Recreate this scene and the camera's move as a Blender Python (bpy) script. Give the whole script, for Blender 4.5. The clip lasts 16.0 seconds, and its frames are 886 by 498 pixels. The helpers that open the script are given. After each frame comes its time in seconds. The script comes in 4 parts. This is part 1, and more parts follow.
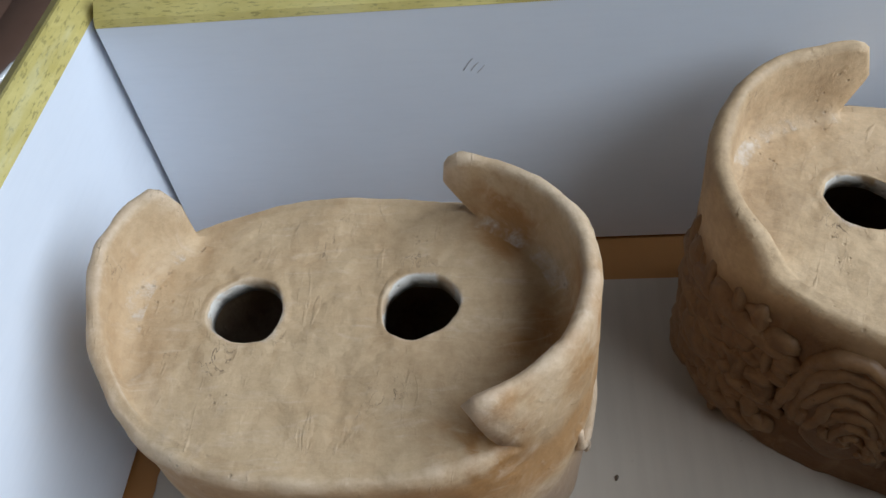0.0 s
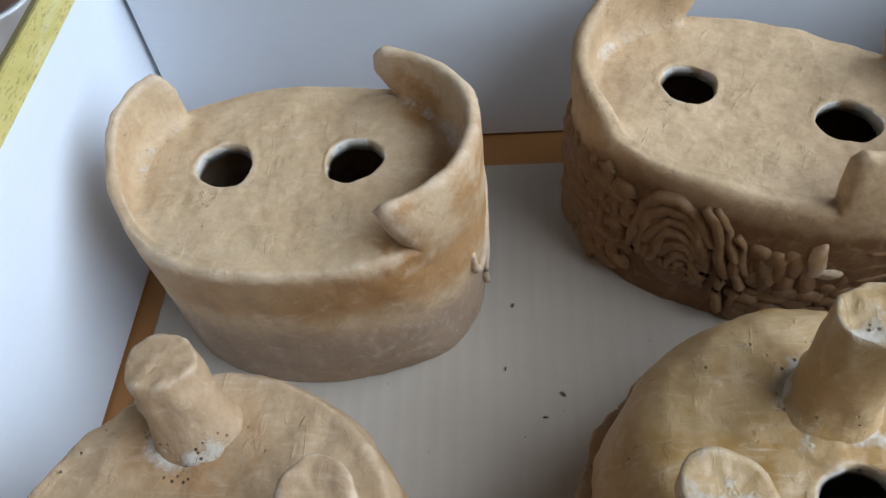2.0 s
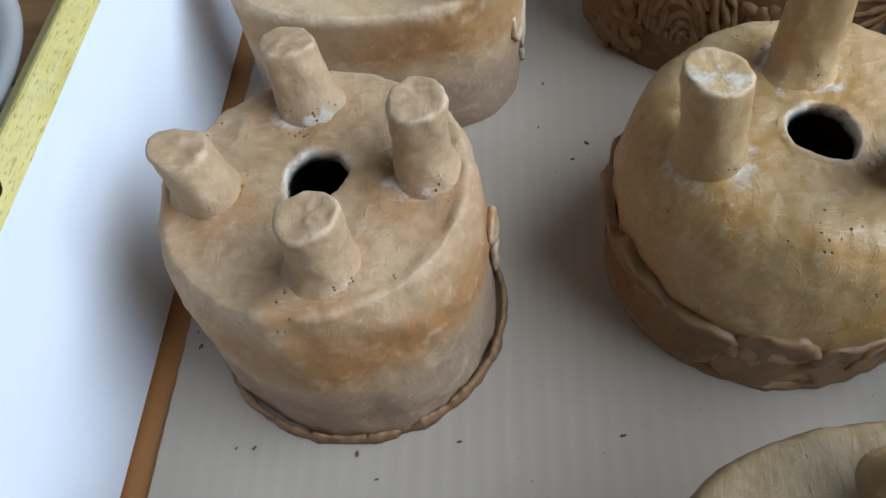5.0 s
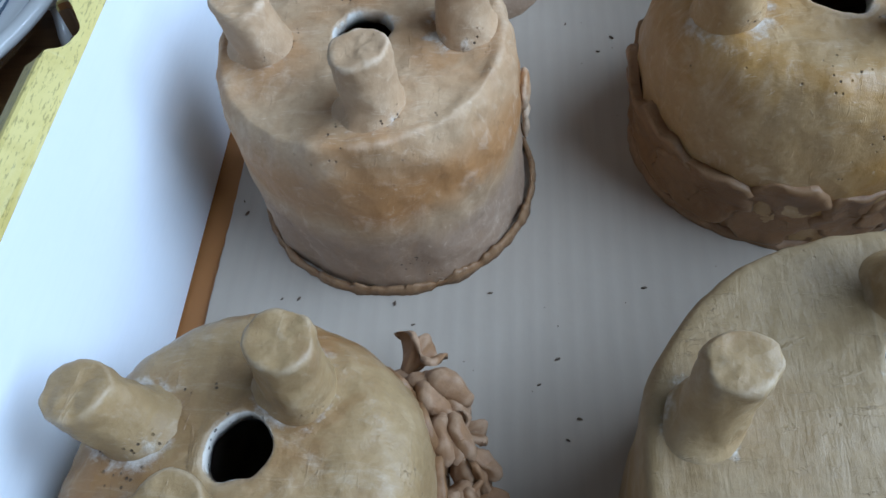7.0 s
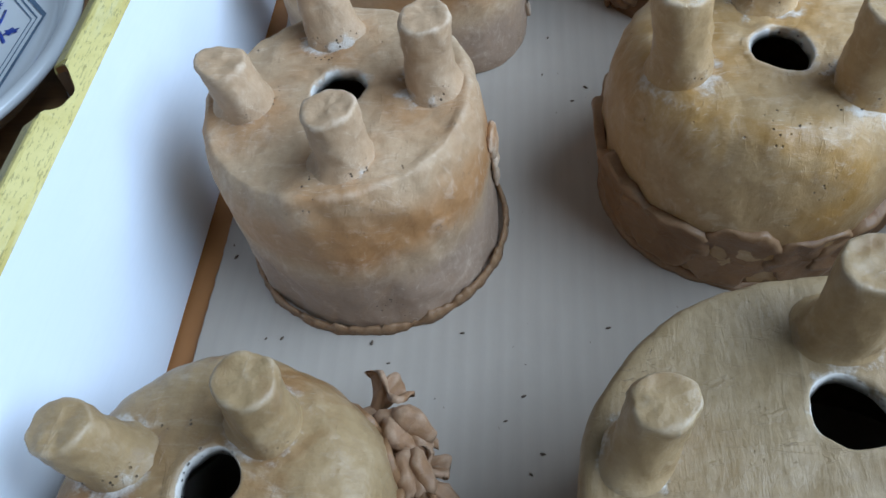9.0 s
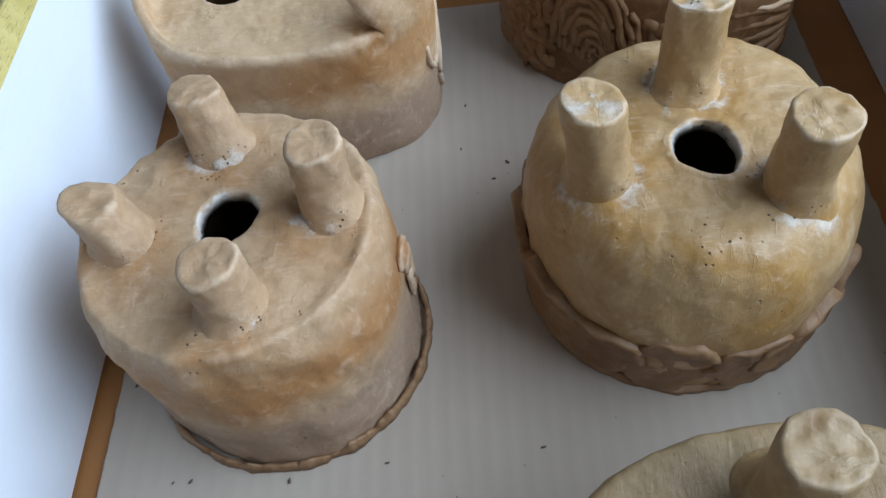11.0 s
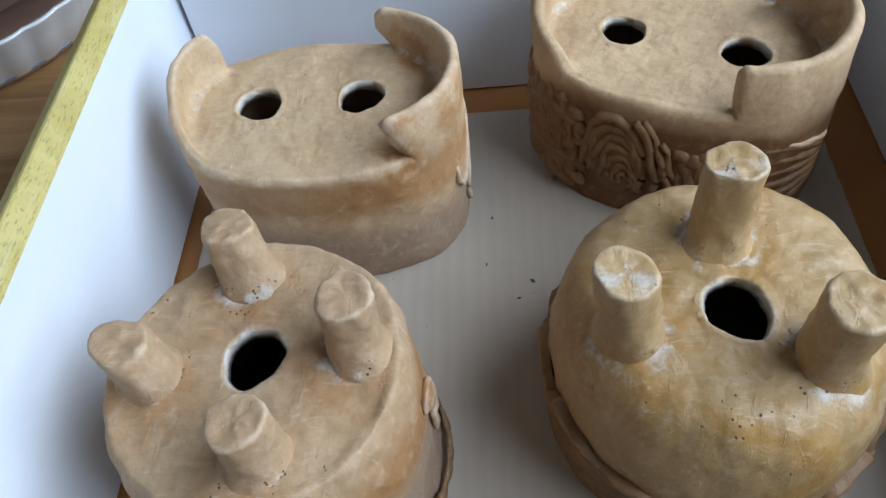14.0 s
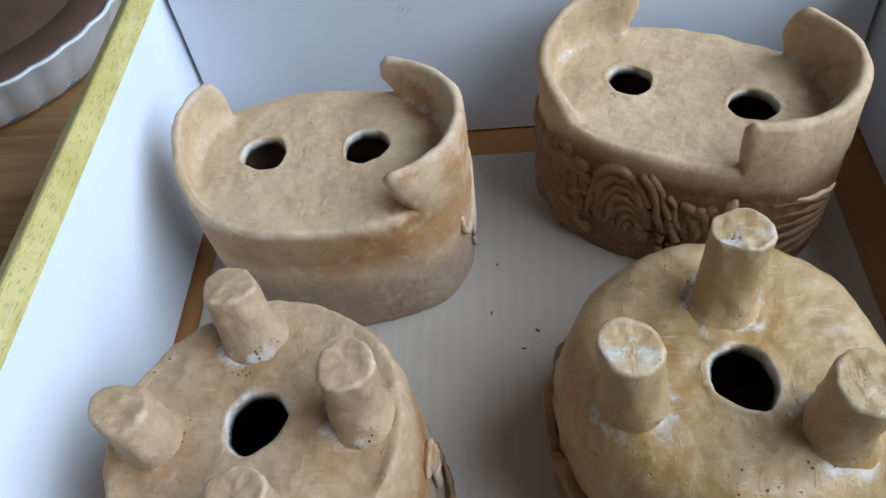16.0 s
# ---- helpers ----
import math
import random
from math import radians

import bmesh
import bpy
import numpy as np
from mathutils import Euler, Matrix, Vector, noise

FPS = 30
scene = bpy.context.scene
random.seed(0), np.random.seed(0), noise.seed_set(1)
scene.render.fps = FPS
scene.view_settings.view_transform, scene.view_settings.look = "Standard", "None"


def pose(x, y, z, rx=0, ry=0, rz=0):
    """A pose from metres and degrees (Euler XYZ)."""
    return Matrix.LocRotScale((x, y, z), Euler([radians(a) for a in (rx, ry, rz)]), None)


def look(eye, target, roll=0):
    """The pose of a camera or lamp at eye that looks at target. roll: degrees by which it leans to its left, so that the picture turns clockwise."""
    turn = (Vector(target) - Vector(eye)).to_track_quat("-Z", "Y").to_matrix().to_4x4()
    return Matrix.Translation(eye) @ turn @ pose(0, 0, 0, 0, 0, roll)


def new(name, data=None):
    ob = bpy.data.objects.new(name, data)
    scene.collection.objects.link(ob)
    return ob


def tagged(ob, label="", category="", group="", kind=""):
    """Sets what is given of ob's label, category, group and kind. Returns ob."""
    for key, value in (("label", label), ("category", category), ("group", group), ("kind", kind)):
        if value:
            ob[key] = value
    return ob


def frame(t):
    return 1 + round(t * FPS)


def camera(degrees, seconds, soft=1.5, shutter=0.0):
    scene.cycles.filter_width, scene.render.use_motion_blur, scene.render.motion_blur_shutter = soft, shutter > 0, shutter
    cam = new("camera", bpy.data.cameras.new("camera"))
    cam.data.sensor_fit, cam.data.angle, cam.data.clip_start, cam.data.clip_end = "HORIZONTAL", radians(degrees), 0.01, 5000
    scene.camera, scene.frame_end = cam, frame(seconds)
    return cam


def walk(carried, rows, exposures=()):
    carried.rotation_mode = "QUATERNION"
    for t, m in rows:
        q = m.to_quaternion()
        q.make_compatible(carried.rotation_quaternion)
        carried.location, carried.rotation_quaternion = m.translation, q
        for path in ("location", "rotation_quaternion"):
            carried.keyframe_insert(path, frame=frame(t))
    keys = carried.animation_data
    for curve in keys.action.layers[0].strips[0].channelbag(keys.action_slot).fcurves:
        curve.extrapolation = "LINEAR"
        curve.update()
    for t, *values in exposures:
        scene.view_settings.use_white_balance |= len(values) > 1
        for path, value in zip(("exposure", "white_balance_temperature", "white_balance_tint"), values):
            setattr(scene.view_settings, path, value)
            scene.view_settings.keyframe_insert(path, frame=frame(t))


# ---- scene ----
cam = camera(57.0, 16.0)
PATH = [
    (0, (0.155, 0.057, 0.285), (-0.035, 1.351, -1.228), -8.3),
    (0.5, (0.169, 0.043, 0.29), (-0.017, 1.308, -1.248), -8.5),
    (1, (0.185, 0.025, 0.313), (0.015, 1.281, -1.234), -8.0),
    (1.5, (0.188, -0.003, 0.318), (-0.002, 1.242, -1.236), -8.6),
    (2, (0.189, -0.028, 0.325), (0.012, 1.191, -1.251), -8.2),
    (2.5, (0.191, -0.048, 0.331), (0.027, 1.152, -1.261), -8.0),
    (3, (0.189, -0.085, 0.338), (0.015, 1.138, -1.235), -8.7),
    (3.5, (0.181, -0.121, 0.331), (0.013, 1.078, -1.261), -8.6),
    (5.8, (0.169, -0.175, 0.321), (-0.027, 0.985, -1.296), -9.5),
    (6, (0.17, -0.182, 0.319), (-0.029, 0.973, -1.302), -9.7),
    (6.5, (0.162, -0.208, 0.313), (-0.036, 0.937, -1.315), -9.3),
    (7, (0.161, -0.22, 0.313), (-0.051, 0.92, -1.317), -9.5),
    (7.5, (0.169, -0.245, 0.326), (-0.048, 0.889, -1.307), -9.4),
    (8, (0.166, -0.256, 0.347), (-0.076, 0.924, -1.249), -9.6),
    (8.5, (0.167, -0.257, 0.346), (-0.093, 0.976, -1.207), -9.8),
    (9, (0.184, -0.227, 0.33), (-0.071, 0.976, -1.248), -10.8),
    (9.5, (0.193, -0.196, 0.322), (-0.025, 0.957, -1.297), -13.4),
    (10, (0.199, -0.181, 0.323), (-0.005, 0.971, -1.299), -14.1),
    (10.2, (0.206, -0.176, 0.325), (0.015, 0.98, -1.296), -13.7),
    (12.3, (0.196, -0.138, 0.358), (0.046, 1.074, -1.226), -9.4),
    (12.5, (0.199, -0.135, 0.36), (0.039, 1.082, -1.219), -9.7),
    (13, (0.203, -0.137, 0.361), (0.041, 1.09, -1.21), -9.8),
    (13.5, (0.202, -0.133, 0.363), (0.037, 1.102, -1.202), -9.7),
    (14, (0.2, -0.124, 0.365), (0.021, 1.118, -1.192), -9.8),
    (14.5, (0.197, -0.111, 0.364), (0.002, 1.137, -1.187), -10.1),
    (15, (0.211, -0.113, 0.37), (0.023, 1.142, -1.177), -10.0),
    (15.5, (0.204, -0.114, 0.368), (0.01, 1.146, -1.173), -10.2),
    (16, (0.203, -0.106, 0.376), (0.005, 1.156, -1.163), -10.1),
]
walk(cam, [(t, look(eye, target, roll)) for t, eye, target, roll in PATH], exposures=[(0.0, -0.32, 6200, 10), (0.5, -0.26, 6150, 10), (1.0, -0.2, 6100, 10), (1.5, -0.15, 6050, 9), (2.5, -0.08, 5900, 9), (3.0, -0.05, 5850, 8), (3.5, -0.05, 5950, 9), (6.0, 0.0, 5750, 8), (7.0, 0.02, 5200, 6), (8.0, 0.02, 5350, 7), (8.5, 0.02, 5500, 7), (9.0, 0.02, 5250, 6), (9.5, 0.0, 4850, 3), (10.0, 0.02, 5130, 5), (12.5, 0.02, 5980, 10), (14.0, -0.02, 5820, 9), (16.0, -0.04, 5680, 8)]
)

# the light of one large window beside the table, and the added, unseen room round it
world = bpy.data.worlds.new("world")
scene.world = world
world.use_nodes = True
_n = world.node_tree.nodes
_sky = _n.new("ShaderNodeTexSky")
_sky.sky_type, _sky.sun_disc = "NISHITA", False
_sky.sun_elevation, _sky.sun_rotation = radians(40), radians(60)
_n["Background"].inputs["Strength"].default_value = 0.03
world.node_tree.links.new(_sky.outputs[0], _n["Background"].inputs["Color"])


def window_light(name, at, aim, width, height, power, colour):
    lamp = bpy.data.lights.new(name, "AREA")
    lamp.shape, lamp.size, lamp.size_y, lamp.energy, lamp.color = "RECTANGLE", width, height, power, colour
    ob = new(name, lamp)
    ob.matrix_world = look(at, aim)
    return ob


window_light("window_daylight", (1.50, -0.08, 1.24), (0.10, 0.02, 0.02), 2.2, 1.3, 68.0, (0.80, 0.90, 1.0))


# ---- materials ----
def nodes_of(name):
    m = bpy.data.materials.new(name)
    m.use_nodes = True
    t = m.node_tree
    return m, t, t.nodes["Principled BSDF"]


def add(t, kind, **values):
    n = t.nodes.new(kind)
    for key, value in values.items():
        n.inputs[key.replace("_", " ")].default_value = value
    return n


def noise_tex(t, co, scale, detail=4.0, rough=0.55, distortion=0.0):
    n = add(t, "ShaderNodeTexNoise", Scale=scale, Detail=detail, Roughness=rough, Distortion=distortion)
    t.links.new(co, n.inputs["Vector"])
    return n.outputs["Fac"]


def ramp(t, fac, lo, hi, a=0.0, b=1.0):
    n = t.nodes.new("ShaderNodeMapRange")
    n.interpolation_type = "SMOOTHSTEP"
    for i, v in enumerate((lo, hi, a, b)):
        n.inputs[i + 1].default_value = v
    t.links.new(fac, n.inputs[0])
    return n.outputs[0]


def mix(t, fac, a, b):
    n = t.nodes.new("ShaderNodeMix")
    n.data_type = "RGBA"
    for sock, v in ((n.inputs[0], fac), (n.inputs[6], a), (n.inputs[7], b)):
        if isinstance(v, (int, float)):
            sock.default_value = v
        elif isinstance(v, tuple):
            sock.default_value = (*v, 1)
        else:
            t.links.new(v, sock)
    return n.outputs[2]


def calc(t, op, a, b=0.0):
    n = t.nodes.new("ShaderNodeMath")
    n.operation = op
    for i, v in enumerate((a, b)):
        if isinstance(v, (int, float)):
            n.inputs[i].default_value = v
        else:
            t.links.new(v, n.inputs[i])
    return n.outputs[0]


def bump(t, height, strength, distance, below=None):
    n = add(t, "ShaderNodeBump", Strength=strength, Distance=distance)
    t.links.new(height, n.inputs["Height"])
    if below is not None:
        t.links.new(below, n.inputs["Normal"])
    return n.outputs[0]


def coords(t, stretch=(1, 1, 1)):
    c = t.nodes.new("ShaderNodeTexCoord").outputs["Object"]
    if stretch != (1, 1, 1):
        n = t.nodes.new("ShaderNodeMapping")
        n.inputs["Scale"].default_value = stretch
        t.links.new(c, n.inputs["Vector"])
        c = n.outputs[0]
    return c


def clay(name, tan, ochre, pale, stain=0.5, chalk=0.5, grain=(1, 1, 1), band=None, rough=0.62, dust=1.0, pits=1.0):
    """Unglazed hand-rubbed clay: wiped streaks, warm patches, chalky bloom, pits and finger marks. band: heights of an
    ochre coat, above a lower wall toned down for shade.
    """
    m, t, s = nodes_of(name)
    co = coords(t)
    tan, ochre, pale = [(v[0] * 1.03, v[1] * 0.975, v[2] * 0.91) for v in (tan, ochre, pale)]
    warm = tuple(0.5 * v + 0.5 * w for v, w in zip(tan, ochre))
    c = mix(t, ramp(t, noise_tex(t, co, 13, 4, 0.6, 0.5), 0.40, 0.72, 0.0, 0.8), tan, warm)
    c = mix(t, ramp(t, noise_tex(t, co, 19, 5, 0.6, 0.6), 0.68 - 0.25 * stain, 0.84 - 0.24 * stain, 0.0, 0.85), c, ochre)
    if band:
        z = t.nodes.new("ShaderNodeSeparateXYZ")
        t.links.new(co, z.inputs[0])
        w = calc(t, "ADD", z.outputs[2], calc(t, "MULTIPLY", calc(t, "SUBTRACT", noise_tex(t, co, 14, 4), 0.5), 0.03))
        f = calc(t, "MULTIPLY", ramp(t, w, band[0], band[1]), ramp(t, w, band[2], band[3], 1.0, 0.0))
        f = calc(t, "MULTIPLY", f, ramp(t, noise_tex(t, co, 9, 2), 0.3, 0.55, 0.85 if band[0] < 0 else 0.35, 0.95))
        c = mix(t, f, c, ochre)
        # grey-brown of the lower wall, darkened further to carry some of its shade
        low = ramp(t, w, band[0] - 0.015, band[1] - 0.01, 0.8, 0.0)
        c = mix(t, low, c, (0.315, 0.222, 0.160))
    # ochre stain round the feet; warm shade painted in the horns' inner corners
    wash_shade = t.nodes.new("ShaderNodeAttribute")
    wash_shade.attribute_name = "wash_shade"
    f = calc(t, "MULTIPLY", wash_shade.outputs["Fac"], ramp(t, noise_tex(t, co, 40, 4, 0.6, 0.8), 0.32, 0.62))
    c = mix(t, f, c, ochre)
    # wiped streaks, long and fine
    fine_streak = noise_tex(t, coords(t, (38, 150, 70)), 1.0, 7, 0.68, 1.8)
    c = mix(t, ramp(t, fine_streak, 0.52, 0.74, 0.0, 0.45 * dust), c, pale)
    across = noise_tex(t, coords(t, (120, 22, 60)), 1.0, 6, 0.6, 1.2)
    c = mix(t, ramp(t, across, 0.50, 0.75, 0.0, 0.35), c, warm)
    scratch = noise_tex(t, coords(t, (60, 300, 120)), 1.0, 3, 0.5, 2.5)
    c = mix(t, calc(t, "MULTIPLY", ramp(t, scratch, 0.64, 0.72, 0.0, 0.4), ramp(t, noise_tex(t, co, 22, 3), 0.48, 0.60)), c, pale)
    bloom = ramp(t, noise_tex(t, co, 30, 9, 0.72, 1.0), 0.58 - 0.08 * chalk, 0.76, 0.0, chalk)
    c = mix(t, bloom, c, pale)
    edge = t.nodes.new("ShaderNodeNewGeometry").outputs["Pointiness"]
    worn = calc(t, "ADD", edge, calc(t, "MULTIPLY", calc(t, "SUBTRACT", noise_tex(t, co, 60, 6, 0.7), 0.5), 0.07))
    c = mix(t, ramp(t, worn, 0.512, 0.575, 0.0, 0.62 * dust), c, pale)
    fine = noise_tex(t, co, 240, 7, 0.75)
    c = mix(t, ramp(t, fine, 0.30, 0.66, 0.24, 0.0), c, tuple(v * 0.55 for v in ochre))
    at = t.nodes.new("ShaderNodeAttribute")
    at.attribute_name = "slip"
    patch = calc(t, "MULTIPLY", at.outputs["Fac"], ramp(t, noise_tex(t, co, 55, 3, 0.6, 0.6), 0.34, 0.62, 0.35, 1.5))
    w = calc(t, "ADD", patch, calc(t, "MULTIPLY", calc(t, "SUBTRACT", noise_tex(t, co, 150, 9, 0.78), 0.5), 1.3))
    white = ramp(t, w, 0.38, 1.0, 0.0, 0.95)
    c = mix(t, white, c, (0.70, 0.645, 0.57))
    v = add(t, "ShaderNodeTexVoronoi", Scale=330.0, Randomness=1.0)
    t.links.new(co, v.inputs["Vector"])
    wear = calc(t, "ADD", noise_tex(t, co, 45, 4), calc(t, "MULTIPLY", at.outputs["Fac"], 0.22))
    pick = ramp(t, wear, 0.59, 0.70)
    pit = calc(t, "MULTIPLY", ramp(t, v.outputs["Distance"], 0.10, 0.22, pits, 0.0), pick)
    c = mix(t, calc(t, "MULTIPLY", pit, 0.85), c, (0.075, 0.048, 0.028))
    # hair cracks and nicks of the drying clay
    nick = noise_tex(t, coords(t, (160, 55, 120)), 1.0, 3, 0.5, 2.2)
    crack = calc(t, "MULTIPLY", ramp(t, calc(t, "ABSOLUTE", calc(t, "SUBTRACT", nick, 0.5)), 0.0, 0.012, 1.0, 0.0), ramp(t, noise_tex(t, co, 38, 3), 0.60, 0.70))
    c = mix(t, calc(t, "MULTIPLY", crack, 0.6), c, (0.12, 0.075, 0.045))
    t.links.new(c, s.inputs["Base Color"])
    t.links.new(ramp(t, noise_tex(t, co, 30, 5), 0.3, 0.7, rough - 0.10, rough + 0.16), s.inputs["Roughness"])
    s.inputs["Specular IOR Level"].default_value = 0.42
    g = noise_tex(t, coords(t, grain), 90, 8, 0.66, 0.5)
    n = bump(t, noise_tex(t, co, 34, 4, 0.5), 0.7, 0.0035)
    n = bump(t, g, 0.6, 0.0010, n)
    n = bump(t, noise_tex(t, co, 75, 2, 0.4), 0.5, 0.0017, n)
    n = bump(t, fine_streak, 0.35, 0.0004, n)
    n = bump(t, fine, 0.5, 0.0004, n)
    n = bump(t, calc(t, "MULTIPLY", pit, -1.0), 0.9, 0.0012, n)
    n = bump(t, calc(t, "MULTIPLY", crack, -1.0), 0.6, 0.0006, n)
    n = bump(t, white, 0.55, 0.0007, n)
    scar = noise_tex(t, coords(t, (200, 45, 100)), 1.1, 5, 0.6, 1.5)
    n = bump(t, ramp(t, scar, 0.60, 0.70), 0.4, 0.0006, n)
    t.links.new(n, s.inputs["Normal"])
    return m


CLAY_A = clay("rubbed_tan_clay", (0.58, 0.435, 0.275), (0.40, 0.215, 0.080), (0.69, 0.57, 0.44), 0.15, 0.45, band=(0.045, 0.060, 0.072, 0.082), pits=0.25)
# brown wash on the wall, deepened further for the shade on its front
CLAY_B = clay("brown_wash_and_shade_clay", (0.60, 0.44, 0.27), (0.145, 0.064, 0.018), (0.62, 0.47, 0.30), 0.05, 0.3, band=(-0.06, -0.04, 0.066, 0.082), dust=0.5, pits=0.25)
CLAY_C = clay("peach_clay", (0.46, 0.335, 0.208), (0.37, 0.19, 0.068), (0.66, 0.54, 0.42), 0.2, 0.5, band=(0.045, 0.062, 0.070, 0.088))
CLAY_C_FOOT = clay("peach_clay_plain", (0.45, 0.325, 0.205), (0.42, 0.22, 0.078), (0.67, 0.55, 0.42), 0.2, 0.5)
CLAY_D = clay("ochre_clay", (0.46, 0.325, 0.170), (0.38, 0.215, 0.055), (0.67, 0.56, 0.43), 0.75, 0.55, rough=0.40)
CLAY_E = clay("yellow_ochre_clay", (0.345, 0.250, 0.130), (0.225, 0.120, 0.042), (0.58, 0.51, 0.41), 0.7, 0.75, rough=0.40, dust=0.5)
CLAY_F = clay("slab_clay", (0.30, 0.222, 0.120), (0.215, 0.135, 0.050), (0.46, 0.38, 0.26), 0.2, 0.35, grain=(0.45, 2.2, 1), rough=0.5, dust=0.6, pits=0.4)
CLAY_LEAF = clay("fired_leaf_clay", (0.30, 0.175, 0.088), (0.15, 0.070, 0.028), (0.57, 0.44, 0.32), 0.75, 0.25, dust=0.5)
CLAY_BAND = clay("grey_brown_clay", (0.27, 0.155, 0.074), (0.14, 0.068, 0.025), (0.42, 0.29, 0.17), 0.55, 0.25, rough=0.42, dust=0.45)
# browns deepened along with the brown planter's shaded front
RELIEF = clay("brown_relief_clay", (0.19, 0.100, 0.042), (0.105, 0.049, 0.017), (0.36, 0.22, 0.11), 0.45, 0.25, rough=0.5, dust=0.6)


def board(name, colour, tint, flutes=0.0, rough=0.75, spots=0.0):
    """Cardboard; flutes: the depth to which the corrugation shows through."""
    m, t, s = nodes_of(name)
    co = coords(t)
    c = mix(t, ramp(t, noise_tex(t, co, 6, 5, 0.6), 0.35, 0.7), colour, tint)
    fib = noise_tex(t, coords(t, (1, 0.12, 1)), 420, 4, 0.7)
    c = mix(t, ramp(t, fib, 0.4, 0.75, 0.0, 0.10), c, tuple(v * 0.82 for v in tint))
    if spots:
        c = mix(t, ramp(t, noise_tex(t, co, 130, 3, 0.6), 0.72, 0.80, 0.0, spots), c, tuple(v * 0.25 for v in tint))
    n = bump(t, noise_tex(t, co, 300, 4), 0.12, 0.0003)
    if flutes:
        wv = add(t, "ShaderNodeTexWave", Scale=36.0, Distortion=0.5, Detail=2.0)
        wv.inputs["Detail Scale"].default_value = 0.6
        wv.bands_direction = "X"
        t.links.new(co, wv.inputs["Vector"])
        n = bump(t, wv.outputs["Fac"], 0.5, flutes, n)
        c = mix(t, ramp(t, wv.outputs["Fac"], 0.5, 1.0, 0.0, 0.09), c, tuple(v * 0.8 for v in tint))
    n = bump(t, noise_tex(t, co, 7, 3), 0.35, 0.004, n)
    t.links.new(c, s.inputs["Base Color"])
    t.links.new(n, s.inputs["Normal"])
    s.inputs["Roughness"].default_value = rough
    return m


WHITE_BOARD = board("white_card", (0.765, 0.795, 0.85), (0.72, 0.755, 0.815), rough=0.6)
SHEET_BOARD = board("greyish_corrugated_sheet", (0.445, 0.378, 0.304), (0.40, 0.336, 0.268), 0.00022, spots=0.6)
KRAFT = board("brown_kraft", (0.37, 0.160, 0.042), (0.31, 0.130, 0.034), 0.0, 0.7, spots=0.6)
KRAFT_EDGE = board("torn_kraft_edge", (0.28, 0.17, 0.09), (0.20, 0.12, 0.06), 0.0, 0.85)


def printed_yellow():
    m, t, s = nodes_of("printed_yellow_card")
    co = coords(t)
    c = mix(t, ramp(t, noise_tex(t, co, 28, 6, 0.7, 0.4), 0.38, 0.66), (0.60, 0.50, 0.185), (0.50, 0.405, 0.125))
    c = mix(t, ramp(t, noise_tex(t, coords(t, (1, 0.2, 1)), 1100, 4, 0.65), 0.54, 0.64, 0.0, 0.6), c, (0.20, 0.165, 0.055))
    c = mix(t, ramp(t, noise_tex(t, coords(t, (1, 0.1, 1)), 190, 5), 0.55, 0.72, 0.0, 0.32), c, (0.66, 0.63, 0.42))
    t.links.new(c, s.inputs["Base Color"])
    s.inputs["Roughness"].default_value = 0.34
    t.links.new(bump(t, noise_tex(t, co, 90, 4), 0.2, 0.0008), s.inputs["Normal"])
    return m


YELLOW = printed_yellow()


def wood(name, light, dark, scale=1.0):
    m, t, s = nodes_of(name)
    co = coords(t, (3 * scale, 40 * scale, 20 * scale))
    c = mix(t, ramp(t, noise_tex(t, co, 1.0, 7, 0.62, 1.3), 0.32, 0.70), dark, light)
    c = mix(t, ramp(t, noise_tex(t, coords(t, (12, 300, 100)), 1.0, 3), 0.55, 0.75, 0.0, 0.4), c, tuple(v * 0.5 for v in dark))
    t.links.new(c, s.inputs["Base Color"])
    s.inputs["Roughness"].default_value = 0.42
    t.links.new(bump(t, noise_tex(t, co, 3.0, 4), 0.2, 0.0004), s.inputs["Normal"])
    return m


TABLE_WOOD = wood("brown_table_wood", (0.34, 0.19, 0.075), (0.19, 0.095, 0.035))


def plain(name, colour, rough, tint=0.85, scale=20.0, coat=0.0):
    m, t, s = nodes_of(name)
    co = coords(t)
    t.links.new(mix(t, ramp(t, noise_tex(t, co, scale, 5), 0.3, 0.7), colour, tuple(v * tint for v in colour)), s.inputs["Base Color"])
    s.inputs["Roughness"].default_value = rough
    s.inputs["Coat Weight"].default_value = coat
    s.inputs["Coat Roughness"].default_value = 0.05
    t.links.new(bump(t, noise_tex(t, co, scale * 6, 3), 0.1, 0.0004), s.inputs["Normal"])
    return m


PORCELAIN = plain("white_porcelain", (0.84, 0.84, 0.83), 0.18, 0.94, 14.0, 0.6)
BROWN_GLAZE = plain("brown_clay_disc", (0.115, 0.062, 0.042), 0.45, 0.75, 22.0)
DARK_LINE = plain("dark_foot_line", (0.03, 0.028, 0.03), 0.6)
BLUE_LINE = plain("grey_blue_underglaze", (0.16, 0.23, 0.33), 0.2, 0.7, 60.0, 0.5)
BLUE_DEEP = plain("cobalt_underglaze", (0.045, 0.075, 0.36), 0.2, 0.55, 90.0, 0.5)
BLUE_PALE = plain("washed_cobalt_underglaze", (0.13, 0.20, 0.56), 0.2, 0.6, 90.0, 0.5)
SPECK = plain("clay_crumb", (0.13, 0.09, 0.06), 0.9)
MARK = plain("pencil_grey", (0.52, 0.52, 0.54), 0.8)
# paints of the unseen room, their tone set for the fill light they return
ROOM_PAINT = plain("room_bounce_paint", (0.27, 0.262, 0.25), 0.9, 0.95, 3.0)
ROOM_CEIL = plain("ceiling_bounce_paint", (0.46, 0.455, 0.44), 0.9, 0.96, 3.0)


